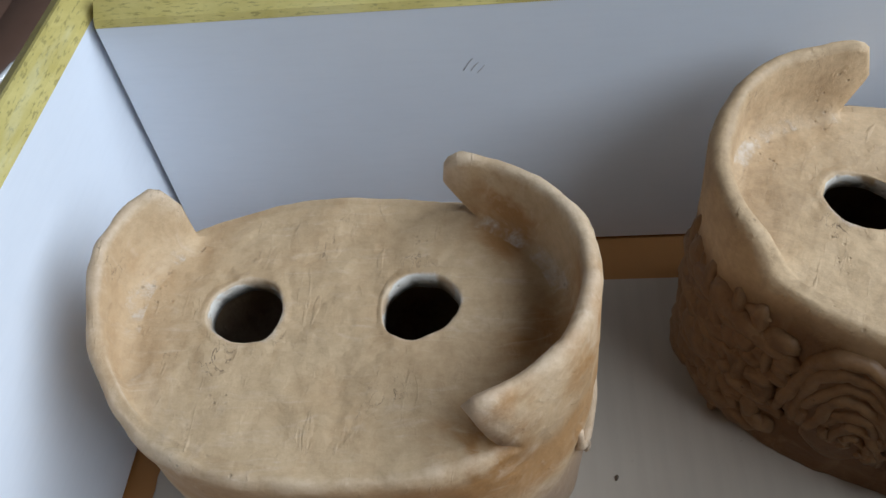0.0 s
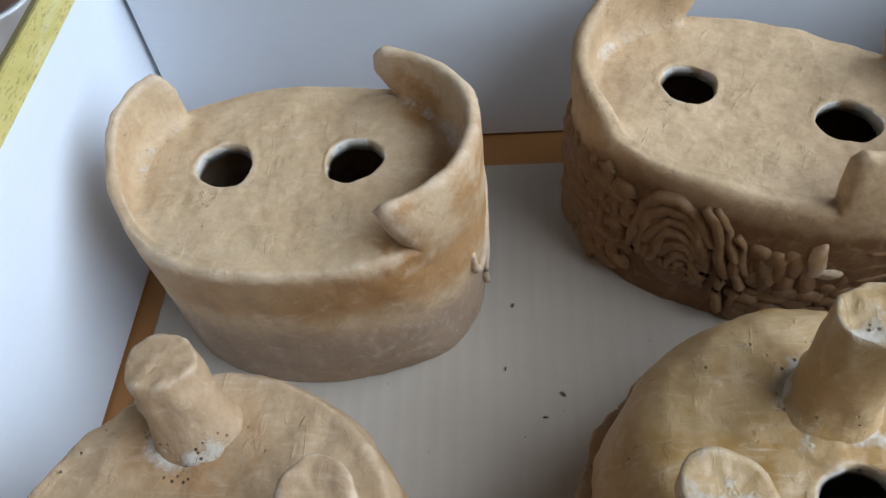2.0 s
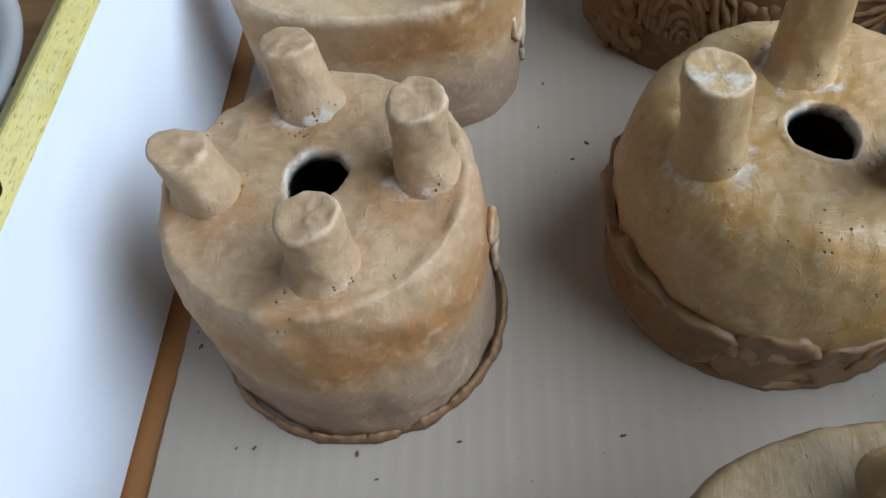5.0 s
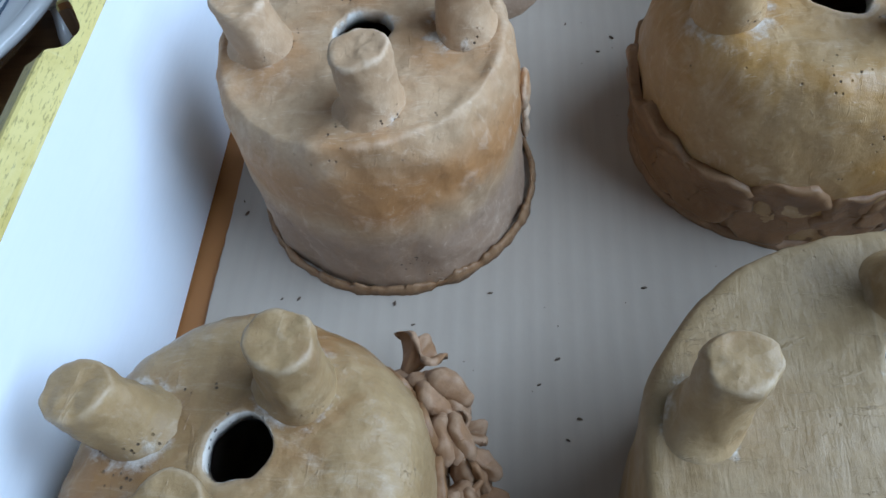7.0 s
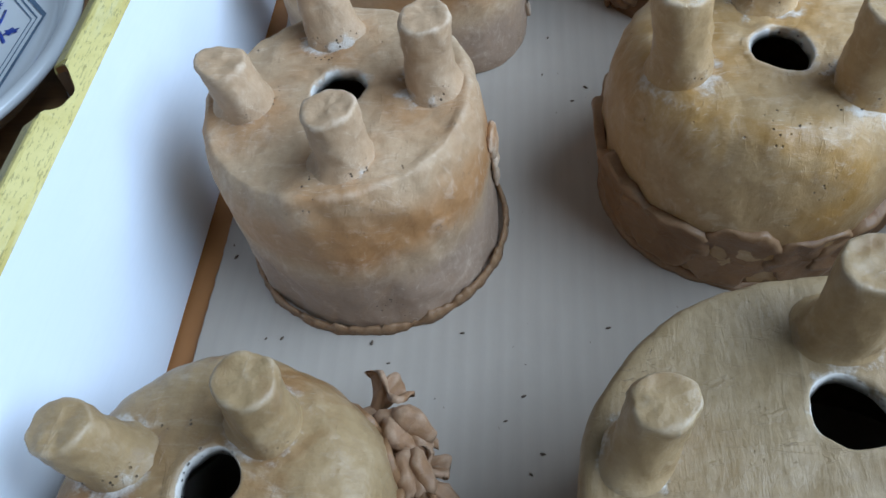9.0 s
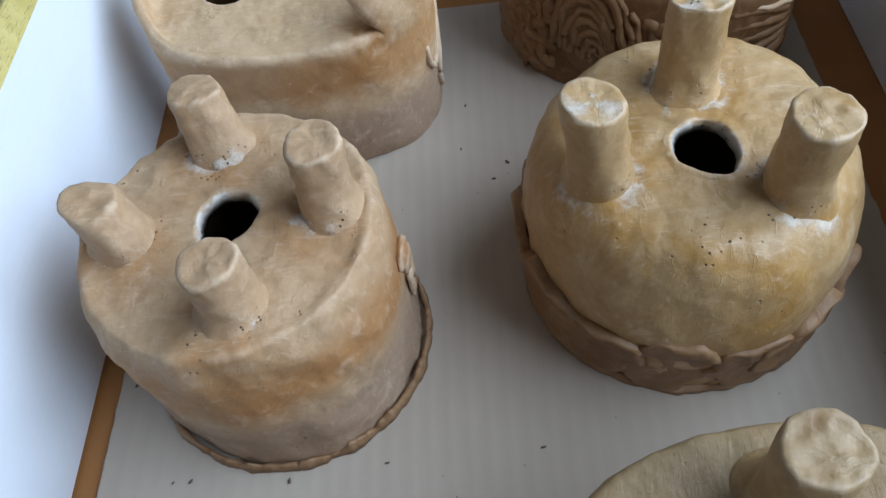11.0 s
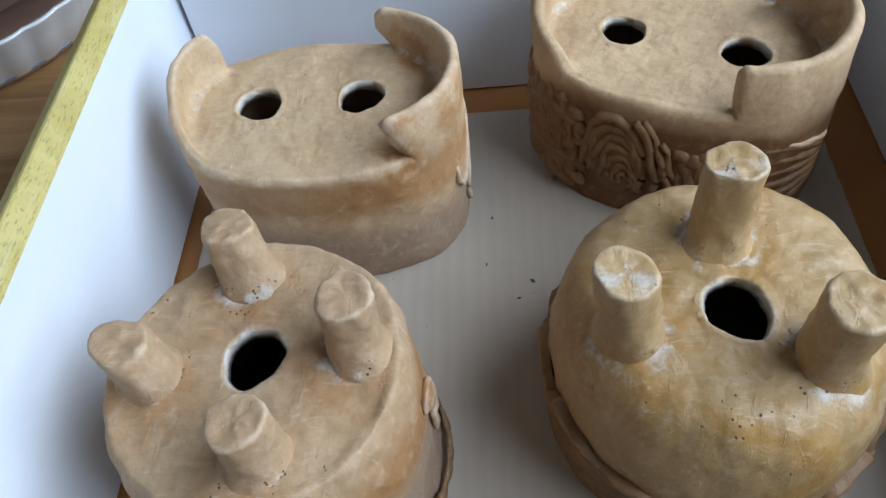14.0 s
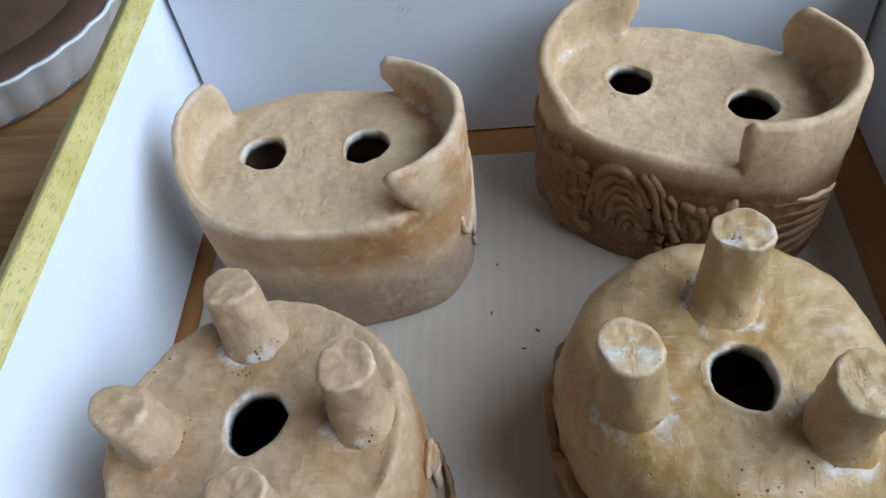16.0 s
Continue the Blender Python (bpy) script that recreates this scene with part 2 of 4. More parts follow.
# ---- building helpers ----
def thing(name, at, label, category, group="", kind=""):
    ob = new(name)
    ob.empty_display_size = 0.02
    ob.matrix_world = at
    return tagged(ob, label, category, group, kind)


def mesh_of(name, bm, material, smooth=True):
    bmesh.ops.recalc_face_normals(bm, faces=bm.faces)
    me = bpy.data.meshes.new(name)
    for f in bm.faces:
        f.smooth = smooth
    bm.to_mesh(me)
    bm.free()
    me.materials.append(material)
    return me


def part(name, bm, material, parent, label="", smooth=True, at=None):
    ob = new(name, mesh_of(name, bm, material, smooth))
    ob.parent = parent
    if at is not None:
        ob.matrix_basis = at
    return tagged(ob, label) if label else ob


def structure(name, bm, material, label, smooth=False):
    return tagged(new(name, mesh_of(name, bm, material, smooth)), label, name.split("_")[0], kind="structure")


def block(x0, x1, y0, y1, z0, z1, bevel=0.0, bm=None):
    b = bmesh.new()
    bmesh.ops.create_cube(b, size=1.0, matrix=Matrix.Translation(((x0 + x1) / 2, (y0 + y1) / 2, (z0 + z1) / 2)) @ Matrix.Diagonal((x1 - x0, y1 - y0, z1 - z0, 1)))
    if bevel:
        bmesh.ops.bevel(b, geom=b.edges[:], offset=bevel, segments=2, affect="EDGES", profile=0.5)
    return b


def rows_mesh(bm, rows, closed=True, cap=False):
    """Faces between rows of vertices; closed: each row is a loop."""
    n = len(rows[0])
    for a, b in zip(rows, rows[1:]):
        for i in range(n if closed else n - 1):
            j = (i + 1) % n
            try:
                bm.faces.new((a[i], a[j], b[j], b[i]))
            except ValueError:
                pass
    if cap:
        bm.faces.new(rows[0])
        bm.faces.new(rows[-1])


def rumple(bm, seed, amounts):
    """Uneven, hand-made surface: shifts along the normal by noise of several sizes."""
    bm.normal_update()
    off = Vector((seed * 3.1, seed * 1.7, seed * 0.9))
    for v in bm.verts:
        d = sum(a * noise.noise(v.co * f + off) for f, a in amounts)
        v.co += v.normal * d


def rounded(theta, p):
    c, s = math.cos(theta), math.sin(theta)
    return c, s, (abs(c) ** p + abs(s) ** p) ** (-1.0 / p)


def step(a, b, x):
    u = min(1.0, max(0.0, (x - a) / (b - a)))
    return u * u * (3 - 2 * u)


def smooth_profile(points, k=4):
    """More points along a profile, on a curve through the given ones."""
    out = []
    n = len(points)
    for i in range(n - 1):
        p = [Vector(points[min(max(i + d, 0), n - 1)]) for d in (-1, 0, 1, 2)]
        for j in range(k):
            u = j / k
            c = 0.5 * (2 * p[1] + (p[2] - p[0]) * u + (2 * p[0] - 5 * p[1] + 4 * p[2] - p[3]) * u * u + (3 * p[1] - p[0] - 3 * p[2] + p[3]) * u ** 3)
            lo, hi = sorted((p[1].y, p[2].y))
            out.append((c.x, min(max(c.y, lo), hi)))
    return out + [tuple(points[-1])]


def pot_body(a, b, power, wall, plate_z, holes, thick=0.0045, n=96, horn=None, lean=None, rim=0.0075, dish=0.0, seed=1, feet=(), rough=1.0, skew=(0.0, 0.0), shade_spots=(), shade_amount=1.3):
    """An upturned pot: outer wall, the pot's base on top with its drain holes, and the hollow inside.
    wall: (scale, height) from the floor up; horn: height of the raised edge by angle in degrees."""
    bm = bmesh.new()
    slip = bm.verts.layers.float.new("slip")
    wash_shade = bm.verts.layers.float.new("wash_shade")

    def ring(s, inset, height, over=0.0):
        out = []
        for i in range(n):
            th = 2 * math.pi * i / n
            deg = math.degrees(th) % 360
            th += radians(lean(deg)) * over * min(1.0, horn(deg) / 0.016) if over else 0.0
            c, k, r = rounded(th, power)
            p = Vector((a * s * r * c, b * s * r * k, 0))
            p *= max(0.05, 1 - inset / p.length)
            wob = 1 + 0.012 * math.sin(2 * th + seed) + 0.008 * math.sin(3 * th + 2.3 * seed)
            out.append(bm.verts.new((p.x * wob, p.y * wob, height(deg))))
        return out

    rings = [ring(s, 0, lambda d, z=z: z) for s, z in smooth_profile(wall)]
    top = wall[-1][0]
    if horn:
        rings.append(ring(top, 0.0, lambda d: plate_z - 0.005 + horn(d) * 0.5, 0.22))
        rings.append(ring(top, 0.0002, lambda d: plate_z - 0.003 + horn(d), 0.9))
        rings.append(ring(top, 0.0016, lambda d: plate_z - 0.0008 + horn(d), 1.0))
        rings.append(ring(top, rim * 0.5, lambda d: plate_z + horn(d), 1.0))
        rings.append(ring(top, rim * 0.85, lambda d: plate_z - 0.0006 + horn(d), 1.0))
        rings.append(ring(top, rim, lambda d: plate_z + horn(d) * 0.88, 0.9))
        rings.append(ring(top, rim + 0.0006, lambda d: plate_z + horn(d) * 0.45, 0.2))
        rings.append(ring(top, rim + 0.002, lambda d: plate_z + horn(d) * 0.10))
        rings.append(ring(top, rim + 0.006, lambda d: plate_z))
        for row in rings[-2:]:
            for i, v in enumerate(row):
                v[slip] = 0.34 * step(0.002, 0.008, horn(360 * i / n)) + 0.08
    rows_mesh(bm, rings)
    inner = [ring(top, rim + 0.006, lambda d: plate_z - thick), ring(wall[0][0], rim, lambda d: plate_z - thick - 0.008), ring(wall[0][0], rim * 0.9, lambda d: 0.001)]
    rows_mesh(bm, inner + [rings[0]])

    def fill(loop, z, depth):
        """The flat base between the loop and the holes; returns the holes' edges."""
        edges = []
        if len(holes) == 1:
            loops = [loop]
        else:
            q, r = n // 4, 3 * n // 4
            p0, p1 = loop[q].co, loop[r].co
            cut = [bm.verts.new(p0.lerp(p1, k / 61)) for k in range(1, 61)]
            for v in cut:
                v.co.z = z
            loops = [loop[r:] + loop[: q + 1] + cut, loop[q : r + 1] + cut[::-1]]
        for lp, (hx, hy, hr, hs, hy_scale) in zip(loops, holes):
            rows = [lp]
            for f in (0.06, 0.12, 0.18, 0.24, 0.30, 0.37, 0.44, 0.51, 0.58, 0.65, 0.72, 0.78, 0.83, 0.87, 0.91, 0.96, 0.985, 1.0):
                row = []
                for v in lp:
                    d = Vector((v.co.x - hx, v.co.y - hy, 0))
                    th = math.atan2(d.y, d.x)
                    rr = hr * (1 + 0.055 * math.sin(2 * th + hs) + 0.035 * math.sin(3 * th + 2 * hs) + 0.012 * math.sin(7 * th + hs))
                    e = Vector((hx + rr * math.cos(th), hy + rr * hy_scale * math.sin(th), z))
                    w = bm.verts.new(v.co.lerp(e, f))
                    w.co.z = z + (v.co.z - z) * (1 - f) - depth * step(0, 0.6, f) + (0.0004 if 0.9 < f < 0.99 and depth >= 0 else 0) - (0.0008 if f == 1.0 else 0)
                    w[slip] = 0.95 if f > 0.99 else 0.3 + 0.2 * math.sin(th + hs) if f > 0.97 else 0.2 + 0.2 * math.sin(th + hs) if f > 0.95 else 0.15 + 0.15 * math.sin(th + hs) if f > 0.9 else 0.0
                    row.append(w)
                rows.append(row)
            rows_mesh(bm, rows)
            edges.append(rows[-1])
        return edges

    up = fill(rings[-1], plate_z, dish)
    down = fill(inner[0], plate_z - thick, 0.0)
    for e, g in zip(up, down):
        mid = sum((v.co for v in g), Vector()) / len(g)
        for v in g:
            v.co = mid + (v.co - mid) * 0.95
            v[slip] = 1.5
        rows_mesh(bm, [e, g])
    for v in bm.verts:
        for fx, fy, fr in feet:
            d = math.hypot(v.co.x - fx, v.co.y - fy)
            if v.co.z > plate_z - 0.02 and d < fr:
                v[slip] = max(v[slip], 0.52 * (1 - step(fr * 0.55, fr * 1.12, d)))
        for fx, fy, fr in feet:
            d = math.hypot(v.co.x - fx - 0.007 * math.cos(seed), v.co.y - fy - 0.007 * math.sin(seed))
            if v.co.z > plate_z - 0.02:
                v[wash_shade] = max(v[wash_shade], 0.65 * (1 - step(fr * 0.7, fr * 1.7, d)))
    # warm shade inside the raised ends, put into the ochre mask
    for v in bm.verts:
        for fx, fy, fr, lo in shade_spots:
            d = math.hypot(v.co.x - fx, v.co.y - fy)
            if v.co.z > lo:
                v[wash_shade] = max(v[wash_shade], shade_amount * (1 - step(fr * 0.2, fr, d)))
    bm.normal_update()
    rumple(bm, seed, ((28, 0.0019 * rough), (75, 0.0010 * rough), (170, 0.0006 * rough), (400, 0.00020)))
    for v in bm.verts:
        v.co.z = max(v.co.z, 0.0)
        k = v.co.z / plate_z
        v.co.x += skew[0] * k
        v.co.y += skew[1] * k
    return bm


def foot_mesh(height, r, lean=(0, 0), seed=1, flare=1.5, n=40, cap=1.0, ground=None):
    """A stubby clay foot, rolled by hand and smeared on; ground: height of the pot's face under it, from the foot's base."""
    bm = bmesh.new()
    slip = bm.verts.layers.float.new("slip")
    e = flare - 1.0
    rows = []
    for s0, z, w in ((1 + 1.5 * e, -0.0065, 0.3), (1 + 1.2 * e, -0.0002, 0.38), (1 + 0.92 * e, 0.0008, 0.44), (1 + 0.62 * e, 0.0022, 0.44), (1 + 0.36 * e, 0.0042, 0.35), (1 + 0.18 * e, 0.0068, 0.22), (1 + 0.06 * e, 0.0100, 0.08), (1.0, 0.0140, 0.0), *[(0.99, 0.0140 + (height - 0.0164) * k / 6, 0.0) for k in range(1, 6)], (0.985, height - 0.0024, 0.0), (0.975, height - 0.0011, 0.12), (0.935, height - 0.0003, 0.3), (0.86, height, 0.34), (0.74, height, 0.36), (0.6, height, 0.36), (0.45, height, 0.36), (0.3, height, 0.36), (0.15, height, 0.36)):
        row = []
        for i in range(n):
            th = 2 * math.pi * i / n
            wob = 1 + 0.045 * math.sin(2 * th + seed) + 0.03 * math.sin(3 * th + 1.9 * seed) + 0.015 * math.sin(5 * th + seed)
            if z < 0.008:
                wob *= 1 + 0.06 * math.sin(th + 1.7 * seed) * (1 - z / 0.008)
            u = max(0.0, min(1.0, z / height))
            s = s0 if s0 < 1.0 else 1 + (s0 - 1) * (0.22 + 0.62 * (0.5 + 0.5 * math.sin(th + 1.7 * seed)) ** 1.5)
            x, y = r * s * wob * math.cos(th) + lean[0] * u, r * s * wob * math.sin(th) + lean[1] * u
            low = ground(x, y) * (1 - step(0.0, 0.55, u)) if ground else 0.0
            v = bm.verts.new((x, y, z + low + 0.07 * r * s * math.cos(th + seed) * u))
            v[slip] = w * 0.9 * ((0.55 + 0.7 * math.sin(th + 2.2 * seed)) if u < 0.6 else cap * (1 + 0.3 * math.sin(3 * th + seed)))
            row.append(v)
        rows.append(row)
    rows_mesh(bm, rows)
    bm.faces.new(rows[-1])
    bm.normal_update()
    off = Vector((seed * 3.1, seed * 5.7, seed))
    for v in bm.verts:
        k = 0.25 if v.co.z < 0.002 else 1.0
        d = 0.0009 * noise.noise(v.co * 60 + off) + 0.0010 * noise.noise(v.co * 150 + off) + 0.0005 * noise.noise(v.co * 330 + off)
        v.co += v.normal * d * k
        if v.co.z > height - 0.004:
            v.co.z += 0.0005 * cap * noise.noise(v.co * 280 + off) + 0.0002 * noise.noise(v.co * 700 + off)
    return bm


def face_height(a, b, wall, plate_z):
    """The height of an upturned pot's face over its plan."""
    def height(x, y):
        q = math.hypot(x / a, y / b)
        if q <= wall[-1][0]:
            return plate_z
        for (s0, z0), (s1, z1) in zip(wall, wall[1:]):
            if z0 > 0.03 and s1 <= q <= s0:
                return z0 + (z1 - z0) * (s0 - q) / max(1e-6, s0 - s1)
        return plate_z - 0.03
    return height


def stand_feet(pot, feet, face, material, seed, pace, flare, caps=(1, 1, 1, 1)):
    for i, (x, y, h, r, lean) in enumerate(feet):
        z0 = face(x, y)
        under = lambda u, v, x=x, y=y, z0=z0: max(-0.03, face(x + u, y + v) - z0)
        part("foot", foot_mesh(h, r, lean, seed + pace * i, flare, cap=caps[i], ground=under), material, pot, at=pose(x, y, z0))


def tube(bm, points, radii, n=8, flat=1.0):
    """A closed tube along points; flat squeezes it along z of its own cross-section."""
    rows = []
    for i, p in enumerate(points):
        d = (points[min(i + 1, len(points) - 1)] - points[max(i - 1, 0)]).normalized()
        u = d.cross(Vector((0, 0, 1)))
        u = u.normalized() if u.length > 1e-4 else Vector((1, 0, 0))
        w = u.cross(d)
        rows.append([bm.verts.new(p + (u * math.cos(2 * math.pi * k / n) + w * math.sin(2 * math.pi * k / n) * flat) * radii[i]) for k in range(n)])
    rows_mesh(bm, rows)
    bm.faces.new(rows[0])
    bm.faces.new(rows[-1])


def lump(bm, at, size, turn=0.0, seed=0.0, u=14, v=9):
    """A pressed pellet of clay."""
    geo = bmesh.ops.create_uvsphere(bm, u_segments=u, v_segments=v, radius=1.0)
    m = Matrix.Translation(at) @ Matrix.Rotation(turn, 4, "Z") @ Matrix.Diagonal((*size, 1))
    for w in geo["verts"]:
        w.co *= 1 + 0.16 * noise.noise(w.co * 1.6 + Vector((seed, seed * 2, 0)))
        w.co = m @ w.co


# ---- the room, unseen, added to hold and bounce the window's light ----
TABLE_Z = -0.008
structure("floor", block(-1.7, 1.7, -1.7, 1.9, -0.80, -0.74), TABLE_WOOD, "brown wooden room floor")
structure("ceiling", block(-1.7, 1.7, -1.7, 1.9, 2.40, 2.48), ROOM_CEIL, "unseen ceiling, added to bounce light")
structure("wall_west", block(-1.80, -1.70, -1.8, 2.0, -0.74, 2.40), ROOM_PAINT, "unseen room wall, added to bounce light")
structure("wall_north", block(-1.70, 1.70, 1.90, 2.0, -0.74, 2.40), ROOM_PAINT, "unseen room wall, added to bounce light")
structure("wall_south", block(-1.70, 1.70, -1.80, -1.70, -0.74, 2.40), ROOM_PAINT, "unseen room wall, added to bounce light")
_wall = block(1.56, 1.66, -1.70, 1.90, -0.74, 0.56)
for _b in (block(1.56, 1.66, -1.70, 1.90, 1.92, 2.40), block(1.56, 1.66, -1.70, -1.22, 0.56, 1.92), block(1.56, 1.66, 1.02, 1.90, 0.56, 1.92)):
    _m = bpy.data.meshes.new("tmp")
    _b.to_mesh(_m)
    _b.free()
    _wall.from_mesh(_m)
    bpy.data.meshes.remove(_m)
structure("wall_east", _wall, ROOM_PAINT, "unseen wall with a window opening, added round the lamp")

table = thing("table", pose(0.2, 0.05, TABLE_Z), "brown wooden table under the cardboard tray", "table")
part("tabletop", block(-0.95, 0.75, -0.62, 0.80, -0.03, 0, 0.003), TABLE_WOOD, table, smooth=False)
for _x in (-0.88, 0.68):
    for _y in (-0.55, 0.73):
        part("leg", block(_x - 0.03, _x + 0.03, _y - 0.03, _y + 0.03, -0.732, -0.03, 0.004), TABLE_WOOD, table, smooth=False)

# ---- the cardboard tray ----
X0, X1, Y0, Y1, RIM = 0.0, 0.417, -0.300, 0.306, 0.124
tray = thing("cardboard_tray", pose(0, 0, 0), "shallow white cardboard tray with yellow printed folded rim, on the table", "cardboard tray")
part("bottom", block(X0 - 0.014, X1 + 0.014, Y0 - 0.014, Y1 + 0.014, -0.0078, -0.003), KRAFT, tray, "brown kraft bottom", smooth=False)


def wall_bits(m, length, slot=None):
    """Inner face, outer face and the printed fold of one side, butted together."""
    spans = [(0.0, length)] if not slot else [(0.0, slot[0]), (slot[1], length)]
    low = RIM - (slot[2] if slot else 0.0)
    panel = block(-0.0172, 0.0, 0.0, length, -0.0012, low)
    body = part("side_wall", panel, WHITE_BOARD, tray, "white card side wall", smooth=False, at=m)
    # added strip, set back so no light leaks through the dark slot
    part("slot_backing", block(-0.0172, -0.0050, 0.0, length, -0.003, -0.0012), KRAFT_EDGE, body, "kraft strip added behind the slot under the side wall", False)
    for a, b in spans:
        if slot:
            part("inner_face", block(-0.0172, 0.0, a, b, low, RIM), WHITE_BOARD, body, smooth=False)
        sec = [(0.0002, RIM), (-0.0010, RIM + 0.0026), (-0.0072, RIM + 0.0076), (-0.0084, RIM + 0.0082), (-0.0098, RIM + 0.0080), (-0.0160, RIM + 0.0046), (-0.0176, RIM + 0.0016), (-0.0176, RIM - 0.03)]
        bm = bmesh.new()
        k = max(2, int((b - a) / 0.02))
        rows = []
        for i in range(k + 1):
            y = a + (b - a) * i / k
            w = 0.0007 * noise.noise(Vector((y * 30, length, 0)))
            rows.append([bm.verts.new((x + (w if 0 < j < 6 else 0), y, z + (w if 0 < j < 6 else 0))) for j, (x, z) in enumerate(sec)])
        rows_mesh(bm, rows, closed=False)
        bm.faces.new(rows[0])
        bm.faces.new(rows[-1])
        part("folded_rim", bm, YELLOW, body, "glossy yellow printed rim", False)
    return body


left_wall = wall_bits(pose(X0, Y0, 0), Y1 - Y0 + 0.0185, slot=(0.291, 0.326, 0.012))
wall_bits(pose(X1, Y1 + 0.0185, 0, 0, 0, 180), Y1 - Y0 + 0.0185)
wall_bits(pose(X0 + 0.0035, Y1, 0, 0, 0, -90), X1 - X0 - 0.007)
wall_bits(pose(X1 - 0.003, Y0, 0, 0, 0, 90), X1 - X0 - 0.006)


# dark strips added in the corner gaps to deepen their shade
for _x in (X0 + 0.0002, X1 - 0.0028):
    part("gap_shade_strip", block(_x, _x + 0.0026, Y1 + 0.0070, Y1 + 0.0160, -0.0028, RIM - 0.001), KRAFT_EDGE, tray, "dark strip standing in for the corner gap's shade", False)


def slot_piece(section, n=28):
    """A strip along the hand hole whose cross-section follows the oval cut; section(w) for the strip's width w."""
    bm = bmesh.new()
    rows = []
    for i in range(n + 1):
        u = i / n
        w = 0.0160 - 0.0135 * math.sin(math.pi * u) ** 0.55 + 0.0003 * math.sin(19 * u)
        rows.append([bm.verts.new((x, 0.291 + 0.035 * u, RIM + z)) for x, z in section(w)])
    rows_mesh(bm, rows, cap=True)
    return bm


_top = lambda w: 0.0026 + 0.75 * min(w - 0.001, 0.0072) - 0.5 * max(0.0, w - 0.0085)
part("hand_hole_inner_face", block(-0.0010, 0.0, 0.291, 0.326, RIM - 0.012, RIM), WHITE_BOARD, left_wall, smooth=False)
part("hand_hole_skin", slot_piece(lambda w: ((0.0002, 0.0), (-0.0010, 0.0026), (-min(w - 0.0002, 0.0084), _top(min(w, 0.0084))), (-w, _top(w)), (-w, _top(w) - 0.0008), (-min(w - 0.0002, 0.0084), _top(min(w, 0.0084)) - 0.0008), (-0.0010, 0.0012))), YELLOW, left_wall, "yellow printed skin round the hand hole", False)
part("hand_hole_ply", slot_piece(lambda w: ((-0.0012, -0.0118), (-0.0012, 0.0009), (-min(w, 0.0084), _top(min(w, 0.0084)) - 0.0011), (-w - 0.0005, _top(w) - 0.0011), (-w - 0.0005, -0.0118))), KRAFT, left_wall, "cut brown edge of the hand hole", False)
part("hand_hole_ply", slot_piece(lambda w: ((-w - 0.0007, -0.0118), (-w - 0.0007, _top(w) - 0.0040), (-w - 0.0016, _top(w) - 0.0042), (-w - 0.0016, -0.0118))), KRAFT_EDGE, left_wall, "cut brown edge of the hand hole", False)
part("hand_hole_floor", block(-0.0170, -0.0004, 0.2915, 0.3255, -0.0003, 0.0006), KRAFT_EDGE, left_wall, "brown raw cardboard", False, at=pose(0, 0, RIM - 0.0117))


def sheet():
    """The loose corrugated sheet that lines the bottom, with a ragged cut along its long sides."""
    bm = bmesh.new()
    ys = [-0.290 + 0.570 * i / 120 for i in range(121)]
    rows = []
    for i, y in enumerate(ys):
        w = 0.0007 * noise.noise(Vector((y * 160, 0, 0))) + 0.0012 * noise.noise(Vector((y * 22, 3, 0)))
        w2 = 0.0010 * noise.noise(Vector((y * 120, 9, 0)))
        xl, xr = 0.0125 + w, 0.387 + w2
        rows.append([bm.verts.new((x, y, z)) for x, z in ((xl, -0.0028), (xl, -0.0003), (xl + 0.0006, 0.0), (xr - 0.0006, 0.0), (xr, -0.0003), (xr, -0.0028))])
    rows_mesh(bm, rows, closed=True, cap=True)
    return bm


lining = tagged(new("cardboard_sheet", mesh_of("cardboard_sheet", sheet(), SHEET_BOARD, False)), "greyish corrugated cardboard sheet lining the tray bottom", "cardboard sheet")


# ---- oval planters with raised end walls ----
def horns(*spans):
    """Spans of (from, to, height, sharpness at either end, height at the far end) in degrees."""
    def height(d):
        h = 0.0
        for a, b, hgt, ra, rb, end in spans:
            for s in (d, d - 360):
                if a <= s <= b:
                    u = (s - a) / (b - a)
                    h = max(h, (hgt + (end - hgt) * u) * step(a, a + ra, s) * (1 - step(b - rb, b, s)))
        return h
    return height


def overhang(*spans):
    """How far the ends of the raised walls lean out over the gap at their top: (from, to, degrees at either end)."""
    def lean(d):
        for a, b, la, lb in spans:
            for s in (d, d - 360):
                if a - 22 <= s <= b + 22:
                    u = (s - a) / (b - a)
                    fade = (1 - step(b, b + 22, s)) * step(a - 22, a, s)
                    return (-la * (1 - step(0, 0.3, u)) + lb * step(0.7, 1, u)) * fade
        return 0.0
    return lean


A_HALF, A_TOP = (0.0768, 0.0545), 0.084
oval_a = thing("oval_planter", pose(0.0998, 0.2015, 0.0), "tan clay oval planter upside down with two holes and raised ends", "planter", "upturned clay pots")
part("body", pot_body(*A_HALF, 2.25, ((0.955, 0.0), (0.965, 0.003), (0.972, 0.02), (0.982, 0.045), (0.995, 0.068), (1.0, 0.076)), A_TOP,
                      ((0.0235, 0.005, 0.0116, 0.6, 1.08), (-0.0315, 0.005, 0.0116, 2.0, 1.08)), n=192, rim=0.0060,
                      horn=horns((-47, 55, 0.028, 5, 8, 0.025), (136, 232, 0.027, 8, 75, 0.020)), lean=overhang((-47, 55, 15, 16), (138, 232, 3, 0)), seed=3, rough=0.75, shade_spots=((0.043, -0.044, 0.022, 0.06), (0.066, -0.012, 0.030, 0.08), (0.052, 0.034, 0.020, 0.08))), CLAY_A, oval_a)
